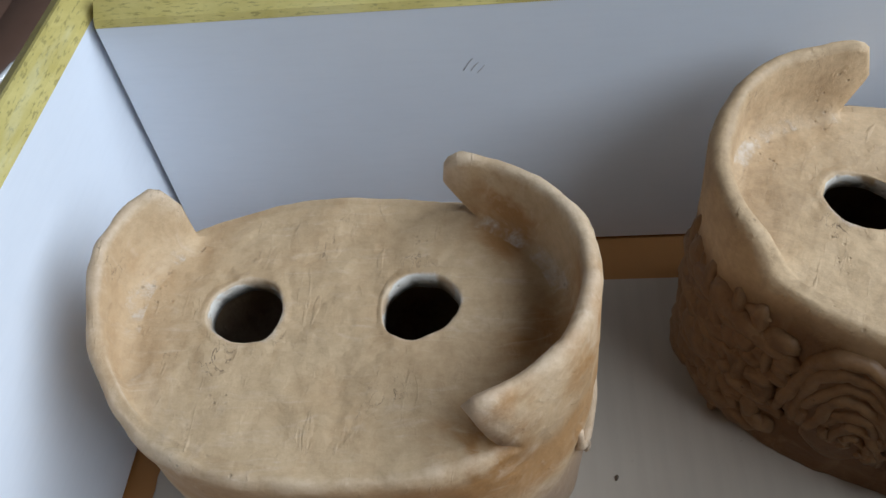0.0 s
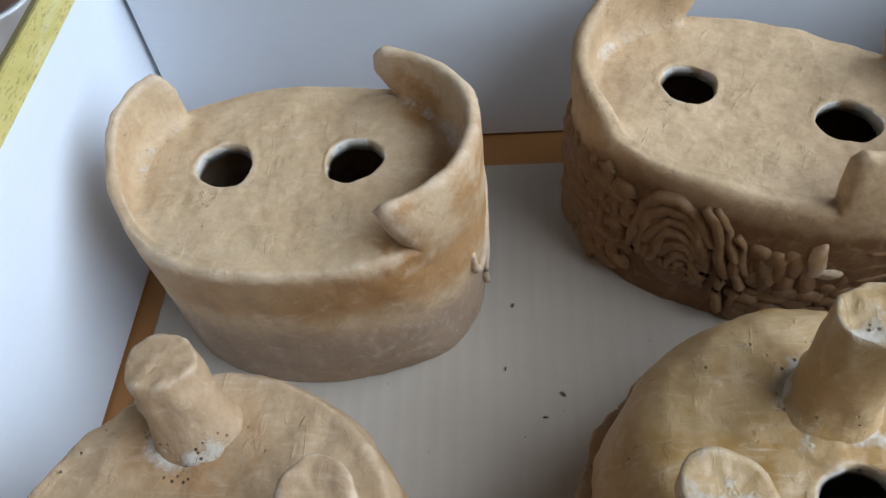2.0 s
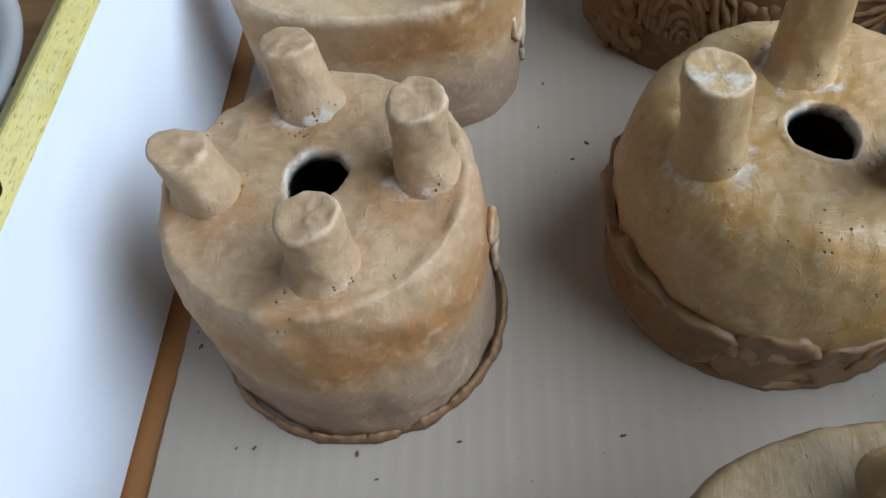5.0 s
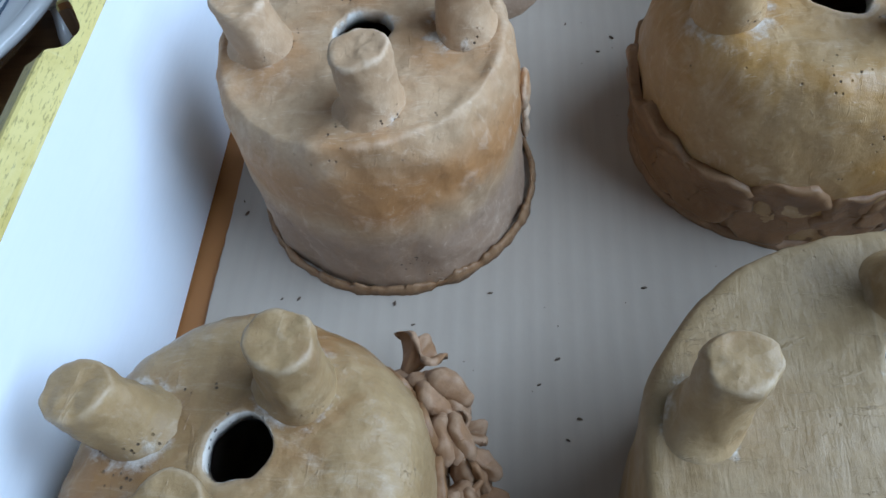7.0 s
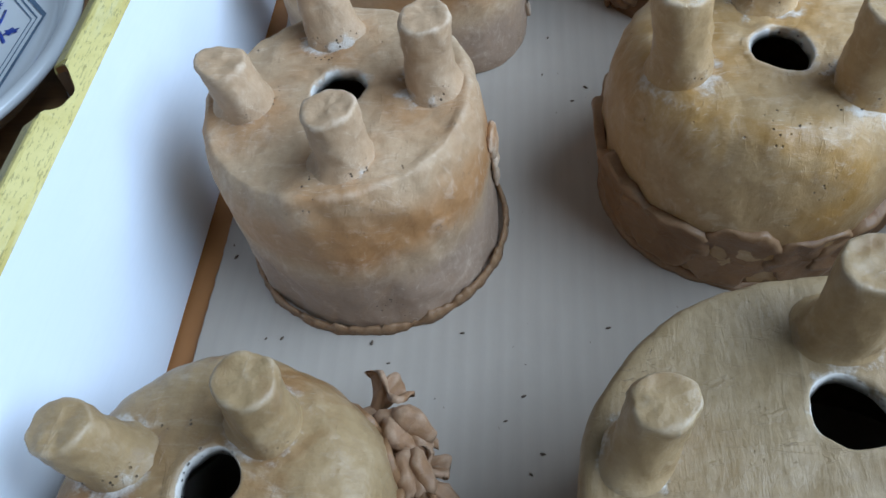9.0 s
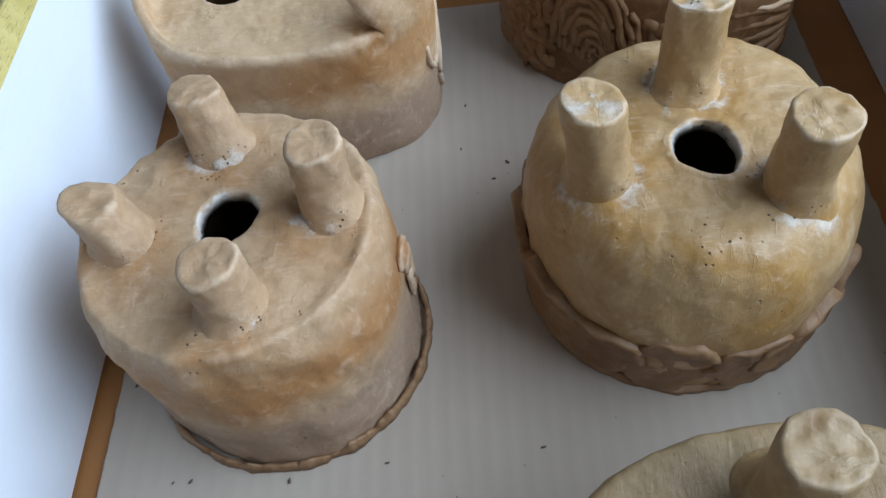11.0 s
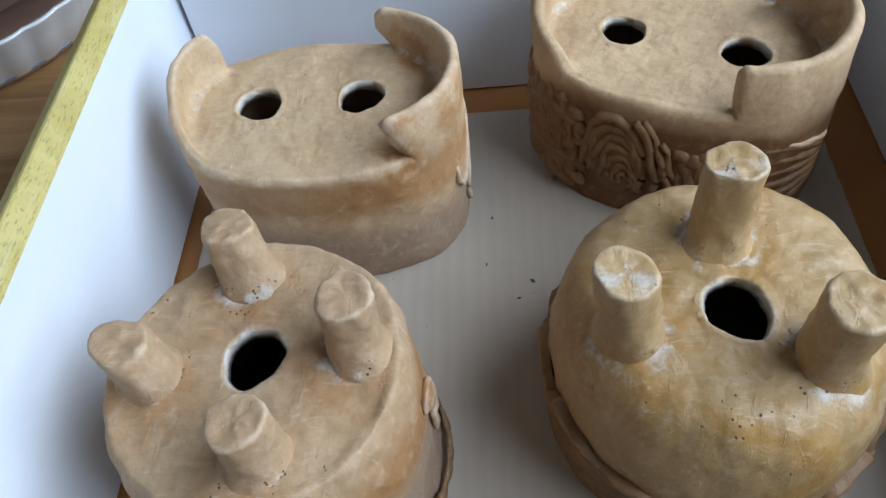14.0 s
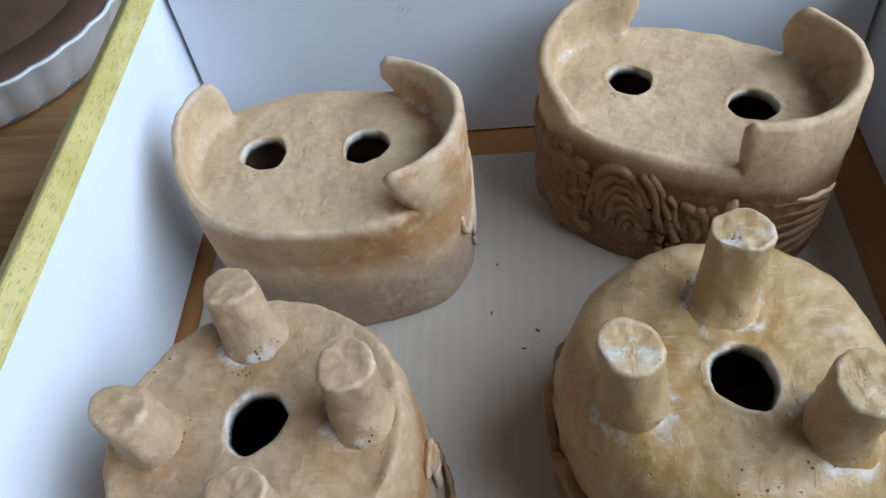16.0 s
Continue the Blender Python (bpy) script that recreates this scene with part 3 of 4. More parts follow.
B_HALF, B_TOP = (0.0805, 0.0535), 0.085
oval_b = thing("oval_planter", pose(0.2935, 0.2295, 0.0, 0, 0, -24), "brown clay oval planter upside down with modelled flower relief", "planter", "upturned clay pots")
part("body", pot_body(*B_HALF, 2.3, ((0.955, 0.0), (0.97, 0.003), (0.985, 0.02), (1.0, 0.045), (1.0, 0.068), (1.0, 0.076)), B_TOP,
                      ((0.032, 0.000, 0.0117, 1.1, 1.02), (-0.032, 0.000, 0.0117, 2.9, 1.02)), n=192, rim=0.0068,
                      horn=horns((-62, 60, 0.027, 5, 12, 0.032), (128, 234, 0.031, 6, 12, 0.009)), lean=overhang((-61, 57, 5, 8), (128, 240, 9, 0)), seed=8, rough=0.75, shade_spots=((0.062, 0.022, 0.030, 0.08),), shade_amount=0.45), CLAY_B, oval_b)


def on_oval(half, power, deg, z, out=0.0):
    c, k, r = rounded(radians(deg), power)
    p = Vector((half[0] * r * c, half[1] * r * k, z))
    nrm = Vector((p.x / half[0] ** 2, p.y / half[1] ** 2, 0)).normalized()
    return p + nrm * out, math.degrees(math.atan2(nrm.y, nrm.x))


def ridge(bm, half, power, pts, r, out=-0.0003):
    """A rolled string of clay pressed on the wall, through (angle, height) points."""
    fine = []
    for (a0, z0), (a1, z1) in zip(pts, pts[1:]):
        fine += [(a0 + (a1 - a0) * k / 4, z0 + (z1 - z0) * k / 4) for k in range(4)]
    fine.append(pts[-1])
    n = len(fine)
    tube(bm, [on_oval(half, power, a, z, out)[0] for a, z in fine], [r * (0.45 + 0.55 * math.sin(math.pi * (0.12 + 0.76 * i / (n - 1)))) for i in range(n)], 8)


def pellet(bm, half, power, deg, z, size, flat=0.5, seed=0.0):
    p, turn = on_oval(half, power, deg, z, -size * 0.2)
    k = 1.0 + 0.45 * math.sin(seed * 5.1)
    lump(bm, p, (size * flat, size * k, size / k), radians(turn), seed)


# the string ornament on the tan planter
_bm = bmesh.new()
for _pts, _r in (([(2, 0.068), (354, 0.056), (346, 0.043), (340, 0.038), (336, 0.044), (335, 0.055)], 0.0021), ([(6, 0.060), (358, 0.046), (350, 0.036), (347, 0.026), (350, 0.016)], 0.0018), ([(12, 0.072), (8, 0.062), (4, 0.050)], 0.0018)):
    ridge(_bm, A_HALF, 2.25, [(d if d < 180 else d - 360, z) for d, z in _pts], _r)
rumple(_bm, 4, ((120, 0.0004),))
part("string_ornament", _bm, CLAY_A, oval_a, "pressed clay string ornament")

# the modelled flowers on the brown planter
def pad(bm, place, deg, z, wide, tall, seed, rise=0.0016, lip=0.0012, lean=0.0, n=36):
    """A flat, pressed-on leaf of clay with a thick uneven edge; place(angle, height, out) gives points on the wall."""
    rows = []
    for q, out in ((0.12, 0.6), (0.35, 0.55), (0.58, 0.62), (0.76, 0.9), (0.88, 1.25), (0.95, 1.2), (1.0, 0.6), (0.99, -1.6)):
        row = []
        for i in range(n):
            th = 2 * math.pi * i / n
            k = 1 + 0.30 * noise.noise(Vector((math.cos(th) * 1.7 + seed, math.sin(th) * 1.7, seed))) + 0.14 * noise.noise(Vector((math.cos(th) * 5, math.sin(th) * 5 + seed, 2)))
            u, v = q * k * math.cos(th), q * k * math.sin(th)
            o = rise + lip * (out - 0.6) if out > 0 else -0.001
            row.append(bm.verts.new(place(deg + wide * u + lean * v, max(0.0015, z + tall * v), o + 0.0006 * noise.noise(Vector((u * 3, v * 3, seed))))))
        rows.append(row)
    rows_mesh(bm, rows)
    bm.faces.new(rows[0])


on_b = lambda deg, z, out: on_oval(B_HALF, 2.3, deg, z, out)[0]
_rnd = random.Random(5)
_bm = bmesh.new()
pad(_bm, on_b, 256, 0.046, 12, 0.027, 3.0, 0.0004, 0.0003)
rumple(_bm, 2, ((120, 0.0009), (300, 0.0004)))
part("shell_ground", _bm, RELIEF, oval_b)
SHELL = ((244, 0.030), (244.5, 0.046), (247, 0.062), (252, 0.0705), (258, 0.0715), (263, 0.066), (267, 0.052), (268.5, 0.036), (268, 0.022))
for _k in range(7):
    _s = 1.0 - 0.135 * _k
    _bm = bmesh.new()
    ridge(_bm, B_HALF, 2.3, [(263 + (d - 263) * _s + 1.0 * math.sin(2.3 * _k + z * 150), 0.024 + (z - 0.024) * _s) for d, z in SHELL], 0.0032 - 0.00012 * _k, -0.0004)
    rumple(_bm, 6 + _k, ((110, 0.0013), (300, 0.0005)))
    part("relief_ridge", _bm, RELIEF, oval_b)
for _k, _pts in enumerate((((264, 0.0735), (268, 0.068), (270.5, 0.057), (271, 0.046), (274, 0.036), (273, 0.022), (275, 0.010)), ((267, 0.0745), (272, 0.064), (273, 0.055), (276, 0.048), (276, 0.040), (279, 0.030), (278, 0.016)), ((274, 0.062), (277, 0.056), (277.5, 0.046), (280, 0.038)))):
    _bm = bmesh.new()
    ridge(_bm, B_HALF, 2.3, _pts, 0.0030 - 0.0003 * _k, 0.0005)
    rumple(_bm, 9 + _k, ((120, 0.0014), (300, 0.0005)))
    part("ribbon_relief", _bm, RELIEF, oval_b, "wavy clay ribbon relief")
for _nm, _lo, _hi, _zs, _n, _sz in (("relief_blossom", 196, 242, (0.008, 0.068), 70, 0.0056), ("relief_berry", 280, 293, (0.010, 0.058), 20, 0.0050), ("relief_blossom", 294, 309, (0.008, 0.050), 14, 0.0046)):
    for _i in range(_n):
        _bm = bmesh.new()
        _u = (_i * 0.618) % 1.0
        _d, _z = _lo + (_hi - _lo) * _u, _zs[0] + (_zs[1] - _zs[0]) * (_i + 0.5) / _n
        pellet(_bm, B_HALF, 2.3, _d, _z, _sz * _rnd.uniform(0.75, 1.35), 0.55, _i * 1.3)
        pellet(_bm, B_HALF, 2.3, _d + _rnd.uniform(-3, 3), _z + _rnd.uniform(-0.004, 0.004), _sz * _rnd.uniform(0.5, 0.9), 0.45, _i * 2.3)
        rumple(_bm, 12 + _i, ((130, 0.0014), (300, 0.0006)))
        part(_nm, _bm, RELIEF, oval_b)
_bm = bmesh.new()
pellet(_bm, B_HALF, 2.3, 297, 0.055, 0.0080, 0.5, 2.2)
pellet(_bm, B_HALF, 2.3, 301, 0.047, 0.0058, 0.5, 4.2)
rumple(_bm, 4, ((130, 0.0012),))
part("pale_blossom", _bm, CLAY_A, oval_b, "pale pressed clay blossom")
_bm = bmesh.new()
for _k in range(6):
    ridge(_bm, B_HALF, 2.3, [(309, 0.061 - 0.0095 * _k), (318, 0.0615 - 0.0090 * _k), (328, 0.058 - 0.0075 * _k), (338, 0.0535 - 0.0058 * _k), (347, 0.049 - 0.0040 * _k)], 0.0026, -0.0006)
rumple(_bm, 15, ((120, 0.0008), (260, 0.0005)))
part("leaf_relief", _bm, RELIEF, oval_b, "ribbed clay leaf relief")
_bm = bmesh.new()
ridge(_bm, B_HALF, 2.3, [(318, 0.0640), (326, 0.0605), (334, 0.0590), (341, 0.0560), (348, 0.0545)], 0.0017, 0.0004)
rumple(_bm, 16, ((140, 0.0012),))
part("leaf_edge", _bm, CLAY_A, oval_b, "pale raised leaf edge")

# ---- round pots on feet ----
def ragged_lip(radius_x, radius_y, height, flare, seed, gap=0.0, lo=0, hi=360, thick=0.0016, n=150, top=None, tear=(0.16, 0.05), follow=None):
    """A thin, torn strip of clay round the mouth of a pot, standing a little off the wall."""
    bm = bmesh.new()
    rows = []
    for i in range(n + 1):
        d = lo + (hi - lo) * i / n
        th = radians(d)
        q = noise.noise(Vector((math.cos(th) * 9 + seed, math.sin(th) * 9, seed)))
        q2 = noise.noise(Vector((math.cos(th) * 30, math.sin(th) * 30 + seed, 1)))
        h = (top(d) if top else height) * max(0.15, 1 + tear[0] * q + tear[1] * q2)
        o = 0.0010 * q + 0.0006 * q2
        row = []
        for out, z in ((gap + flare + o, 0.0), (gap + flare * 0.75 + o, h * 0.5), (gap + flare * 0.15 + thick * 0.7 + o, h * 0.93), (gap + thick * 0.3 + o, h), (gap - thick * 0.4 + o, h * 0.9), (gap + flare * 0.4 - thick + o, h * 0.45), (gap + flare - thick * 1.6 + o, 0.0)):
            k = follow(z) if follow else 1.0
            row.append(bm.verts.new(((radius_x * k + out) * math.cos(th), (radius_y * k + out) * math.sin(th), z)))
        rows.append(row)
    rows_mesh(bm, rows, closed=True)
    bm.faces.new(rows[0])
    bm.faces.new(rows[-1])
    rumple(bm, seed, ((75, 0.0012), (330, 0.0006)))
    for v in bm.verts:
        v.co.z = max(0.0, v.co.z)
    return bm


DOME_C = ((0.97, 0.0), (0.97, 0.003), (0.972, 0.02), (0.985, 0.045), (0.992, 0.064), (0.985, 0.077), (0.960, 0.0865), (0.928, 0.0918), (0.895, 0.0938), (0.83, 0.0932))
pot_c = thing("footed_pot", pose(0.0968, 0.0410, 0.0), "peach clay round pot upside down with four stubby feet", "pot", "upturned clay pots")
FEET_C = ((-0.011, 0.043, 0.025, 0.0112, (-0.005, 0.009)), (-0.043, -0.004, 0.0235, 0.0115, (-0.006, 0.002)), (0.0385, 0.004, 0.034, 0.0112, (0.001, 0.003)), (0.0065, -0.041, 0.0285, 0.0112, (-0.002, 0.001)))
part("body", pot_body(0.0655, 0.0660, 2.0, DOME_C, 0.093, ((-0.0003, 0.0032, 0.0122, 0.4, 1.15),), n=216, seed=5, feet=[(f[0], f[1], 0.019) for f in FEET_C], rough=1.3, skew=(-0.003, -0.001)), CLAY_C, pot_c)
stand_feet(pot_c, FEET_C, face_height(0.0655, 0.0660, DOME_C, 0.0930), CLAY_C_FOOT, 1.3, 1.7, 1.42, (0.7, 0.6, 0.6, 0.6))
part("mouth_lip", ragged_lip(0.0650, 0.0655, 0.0050, 0.0022, 2.0, 0.0003, n=260, tear=(0.7, 0.8)), CLAY_BAND, pot_c, "cracked thin clay lip")
_bm = bmesh.new()
for _d, _z, _sz, _sd in ((-3, 0.066, 0.0062, 0.4), (2, 0.056, 0.0070, 1.9), (5, 0.045, 0.0058, 2.7), (1, 0.037, 0.0050, 3.3)):
    pellet(_bm, (0.0640, 0.0645), 2.0, _d, _z, _sz, 0.42, _sd)
rumple(_bm, 3, ((130, 0.0009), (300, 0.0005)))
part("leaf_relief", _bm, CLAY_C, pot_c, "pressed clay leaf relief")

DOME_D = ((0.935, 0.0), (0.94, 0.004), (0.95, 0.02), (1.0, 0.044), (0.985, 0.060), (0.935, 0.0765), (0.85, 0.0875), (0.74, 0.0932), (0.60, 0.0948))
pot_d = thing("footed_pot", pose(0.2820, 0.0670, 0.0), "ochre domed clay pot upside down with three feet and ragged band", "pot", "upturned clay pots")
FEET_D = ((0.0005, 0.0230, 0.0430, 0.0115, (0.001, 0.001)), (-0.0405, -0.0215, 0.0410, 0.0118, (-0.0045, -0.0010)), (0.0290, -0.0350, 0.0405, 0.0122, (0.0, -0.004)))
part("body", pot_body(0.0702, 0.0722, 2.0, DOME_D, 0.095, ((0.0010, -0.0105, 0.0122, 2.4, 1.22),), n=216, seed=11, feet=[(f[0], f[1], 0.023) for f in FEET_D], rough=1.1, skew=(0.0, -0.003)), CLAY_D, pot_d)
stand_feet(pot_d, FEET_D, face_height(0.0702, 0.0722, DOME_D, 0.0950), CLAY_D, 2.1, 1.3, 1.36, (1.3, 1.2, 0.7))


def band_top(d):
    """The torn upper edge of the applied band."""
    th = radians(d)
    return 0.022 + 0.003 * math.sin(3 * th + 0.6) + 0.002 * math.sin(7 * th)


def dome_width(z):
    """The pot's width at a height, as a share of its widest."""
    for (s0, z0), (s1, z1) in zip(DOME_D, DOME_D[1:]):
        if z0 <= z <= z1:
            return (s0 + (s1 - s0) * (z - z0) / (z1 - z0)) / 0.992
    return 1.0


part("applied_band", ragged_lip(0.0704, 0.0724, 0.03, 0.0016, 7.0, -0.0006, 0, 360, 0.0018, 260, band_top, follow=dome_width), CLAY_BAND, pot_d, "grey-brown ragged clay band")
part("mouth_lip", ragged_lip(0.0674, 0.0680, 0.0042, 0.0030, 5.0, 0.0008), CLAY_LEAF, pot_d, "thin torn clay lip")
on_d = lambda deg, z, out: on_oval((0.0702 * dome_width(z), 0.0720 * dome_width(z)), 2.0, deg, z, out)[0]
_rnd = random.Random(21)
for _i in range(14):
    _bm = bmesh.new()
    pad(_bm, on_d, 180 + 25.7 * _i + _rnd.uniform(-3, 3), _rnd.uniform(0.020, 0.0245) + 0.004 * math.cos(radians(24 * _i - 30)), _rnd.uniform(17, 23), _rnd.uniform(0.017, 0.022), 1.7 * _i, 0.0030 + 0.0006 * (_i % 3), 0.0014, _rnd.uniform(-5, 5))
    rumple(_bm, _i, ((60, 0.0012), (140, 0.0014), (260, 0.0007)))
    part("applied_leaf", _bm, CLAY_BAND, pot_d, "grey-brown pressed clay leaf")

DOME_E = ((0.96, 0.0), (0.97, 0.003), (0.985, 0.02), (1.0, 0.04), (0.975, 0.058), (0.90, 0.071), (0.78, 0.0775), (0.62, 0.0795))
pot_e = thing("footed_pot", pose(0.068, -0.1365, 0.0), "yellow-ochre clay round pot upside down with applied clay flowers", "pot", "upturned clay pots")
FEET_E = ((-0.033, 0.014, 0.0255, 0.0110, (-0.008, 0.0)), (0.0195, 0.027, 0.030, 0.0111, (0.0, 0.001)), (0.0, -0.028, 0.036, 0.0117, (0.0, 0.003)))
part("body", pot_body(0.0625, 0.0630, 2.1, DOME_E, 0.0795, ((0.0025, 0.0062, 0.0104, 1.4, 1.2),), n=216, seed=17, feet=[(f[0], f[1], 0.021) for f in FEET_E], rough=1.2), CLAY_E, pot_e)
stand_feet(pot_e, FEET_E, face_height(0.0625, 0.0630, DOME_E, 0.0795), CLAY_E, 0.7, 2.3, 1.4, (0.15, 0.1, 0.1))


def trumpet(size, seed, lobes=4, depth=0.022, n=48):
    """A flared clay cup with a wavy, rolled-out rim and a hollow throat."""
    bm = bmesh.new()
    outer = ((0.30, 0.0), (0.34, 0.2), (0.42, 0.42), (0.56, 0.64), (0.76, 0.82), (0.95, 0.90), (1.06, 0.86))
    rows = []
    for k, (r, z) in enumerate(outer + tuple((r - 0.10, z + 0.05) for r, z in outer[::-1][1:-1])):
        row = []
        for i in range(n):
            th = 2 * math.pi * i / n
            open_up = step(0.2, 0.9, z)
            w = 1 + open_up * (0.26 * math.sin(lobes * th + seed) + 0.14 * math.sin((lobes + 3) * th + 2.3 * seed))
            droop = 0.22 * open_up * math.sin(lobes * th + seed + 1.9)
            row.append(bm.verts.new((0.0115 * size * r * w * math.cos(th), 0.0115 * size * r * w * math.sin(th), depth * size * (z - droop * 0.7))))
        rows.append(row)
    rows_mesh(bm, rows)
    bm.faces.new(rows[0])
    bm.faces.new(rows[-1])
    rumple(bm, seed, ((120, 0.0011), (280, 0.0006)))
    return bm


def blossom(deg, z, out, tilt, size, lobes, seed):
    """A clay flower: a stalk pressed to the wall and a wavy cup on it."""
    p, turn = on_oval((0.0615, 0.0620), 2.1, deg, z, out)
    q, turn = on_oval((0.0615, 0.0620), 2.1, deg, z, -0.001)
    m = pose(p.x, p.y, p.z, 0, tilt, turn)
    bm = bmesh.new()
    back = m.inverted() @ q
    tube(bm, [back.lerp(Vector((0, 0, 0.004)), k / 4) for k in range(5)], [0.0085 * size, 0.0075 * size, 0.0062 * size, 0.005 * size, 0.004 * size], 12)
    rumple(bm, seed, ((150, 0.0010), (300, 0.0005)))
    stalk = part("flower", bm, CLAY_LEAF, pot_e, "curled fired clay flower", at=m)
    part("flower_cup", trumpet(size, seed, lobes), CLAY_LEAF, stalk)


def bud(deg, z, out, turn_in, dip, size, seed):
    """A closed clay bud: a long core wrapped in two overlapping petals."""
    p, turn = on_oval((0.0615, 0.0620), 2.1, deg, z, out)
    bm = bmesh.new()
    lump(bm, Vector((0.006 * size, 0, 0)), (0.0112 * size, 0.0060 * size, 0.0066 * size), 0.0, seed, 18, 12)
    lump(bm, Vector((-0.002 * size, 0, -0.004 * size)), (0.0080 * size, 0.0072 * size, 0.0080 * size), 0.0, seed + 3)
    rumple(bm, seed, ((85, 0.0022), (180, 0.0012), (300, 0.0005)))
    base = part("bud", bm, CLAY_LEAF, pot_e, "closed clay bud", at=pose(p.x, p.y, p.z, 0, dip, turn + turn_in))
    for k, side in enumerate((-1, 1)):
        wrap = bmesh.new()
        lump(wrap, Vector((0.006 * size, 0.0036 * size * side, 0.0018 * size)), (0.0105 * size, 0.0050 * size, 0.0070 * size), 0.16 * side, seed + 5 * k, 16, 12)
        rumple(wrap, seed + k, ((85, 0.0024), (180, 0.0014), (300, 0.0006)))
        part("bud_leaf", wrap, CLAY_LEAF, base)


def backing_leaf(deg, z, size, seed):
    """A leaf of dark clay pressed flat against the pot behind the flowers."""
    bm = bmesh.new()
    pad(bm, lambda d, h, o: on_oval((0.0622, 0.0627), 2.1, d, h, o)[0], deg, z, 13 * size, 0.016 * size, seed, 0.0016, 0.0010, n=28)
    rumple(bm, seed, ((120, 0.0012), (300, 0.0005)))
    part("backing_leaf", bm, RELIEF, pot_e, "dark clay leaf behind the flowers")


backing_leaf(46, 0.030, 1.0, 1.4)
backing_leaf(28, 0.034, 1.1, 2.6)
backing_leaf(8, 0.030, 1.1, 3.9)
backing_leaf(-12, 0.032, 1.0, 5.2)
blossom(51, 0.028, 0.0060, 62, 0.80, 3, 1.1)
blossom(42, 0.016, 0.0040, 86, 0.75, 4, 6.7)
bud(39, 0.040, 0.0085, -72, 12, 1.00, 2.3)
blossom(27, 0.024, 0.0030, 66, 0.75, 4, 2.9)
bud(25, 0.040, 0.0075, -95, 8, 0.85, 7.7)
bud(17, 0.034, 0.0085, -60, 24, 0.90, 5.3)
blossom(8, 0.026, 0.0030, 60, 0.78, 4, 3.7)
bud(4, 0.038, 0.0070, -85, 10, 0.85, 8.6)
blossom(-6, 0.018, 0.0040, 80, 0.85, 3, 4.1)
bud(-14, 0.038, 0.0060, -70, 15, 0.85, 4.9)

DOME_F = ((0.985, 0.0), (1.0, 0.003), (1.0, 0.03), (1.0, 0.06), (1.0, 0.078), (0.992, 0.084), (0.968, 0.0872), (0.92, 0.0880))
pot_f = thing("footed_pot", pose(0.278, -0.1395, 0.0, 0, 0, 90), "large clay slab pot upside down with feet and drain holes", "pot", "upturned clay pots")
FEET_F = ((0.018, 0.0670, 0.029, 0.0103, (0.002, -0.005)), (0.0580, -0.0010, 0.040, 0.0122, (0.0, -0.001)), (-0.036, 0.028, 0.027, 0.0122, (0.0, 0.0)), (-0.02, -0.055, 0.030, 0.0122, (0.0, 0.0)))
part("body", pot_body(0.086, 0.086, 2.15, DOME_F, 0.088, ((0.0305, 0.002, 0.0122, 0.4, 1.05), (-0.0185, 0.016, 0.0122, 1.9, 1.05)), n=216, seed=23, feet=[(f[0], f[1], 0.019) for f in FEET_F], rough=0.7), CLAY_F, pot_f)
stand_feet(pot_f, FEET_F, face_height(0.086, 0.086, DOME_F, 0.0880), CLAY_E, 3.1, 1.1, 1.4, (0.5, 0.1, 0.2, 0.2))

# ---- crockery beside the tray ----
def turned(profile, n=96, wave=None):
    bm = bmesh.new()
    rows = [[bm.verts.new(((r + (wave(th, k) if wave else 0)) * math.cos(th), (r + (wave(th, k) if wave else 0)) * math.sin(th), z)) for th in (2 * math.pi * i / n for i in range(n))] for k, (r, z) in enumerate(profile)]
    rows_mesh(bm, rows)
    bm.faces.new(rows[0])
    bm.faces.new(rows[-1])
    return bm


dish = thing("footed_dish", pose(-0.2255, 0.1430, TABLE_Z, 0, 0, 20), "white porcelain dish with blue flowers on cut-out foot", "dish")
part("bowl", turned(((0.02, 0.030), (0.085, 0.031), (0.112, 0.040), (0.130, 0.057), (0.1385, 0.063), (0.1395, 0.0665), (0.1370, 0.0690), (0.1320, 0.0690), (0.1270, 0.0655), (0.1200, 0.0585), (0.1130, 0.0545), (0.1060, 0.0530), (0.06, 0.0520), (0.01, 0.0515))), PORCELAIN, dish)


def foot_wall_piece(a0, a1):
    """One foot of the dish: a curved piece of wall, waisted at its sides."""
    bm = bmesh.new()
    rows = []
    for k in range(9):
        u = k / 8
        z = 0.038 * (1 - u)
        w = 7.0 * math.sin(math.pi * min(1, u * 1.15)) ** 1.5 - 4.0 * (1 - step(0.0, 0.35, u))
        lo, hi = a0 + w, a1 - w
        r = 0.112 - 0.004 * math.sin(math.pi * u * 0.8)
        row = []
        for rr, ds in ((r, 1), (r - 0.006, -1)):
            row += [bm.verts.new((rr * math.cos(radians(d)), rr * math.sin(radians(d)), z)) for d in [lo + (hi - lo) * i / 16 for i in range(17)][::ds]]
        rows.append(row)
    rows_mesh(bm, rows, cap=True)
    return bm


for _a in range(4):
    _ft = part("foot", foot_wall_piece(-102 + 90 * _a, -58 + 90 * _a), PORCELAIN, dish)
    _bm = bmesh.new()
    tube(_bm, [Vector((0.110 * math.cos(radians(d)), 0.110 * math.sin(radians(d)), 0.0012)) for d in range(-101 + 90 * _a, -57 + 90 * _a, 4)], [0.0022] * len(range(-101 + 90 * _a, -57 + 90 * _a, 4)), 6, 0.5)
    part("foot_line", _bm, DARK_LINE, _ft, "dark unglazed foot edge")


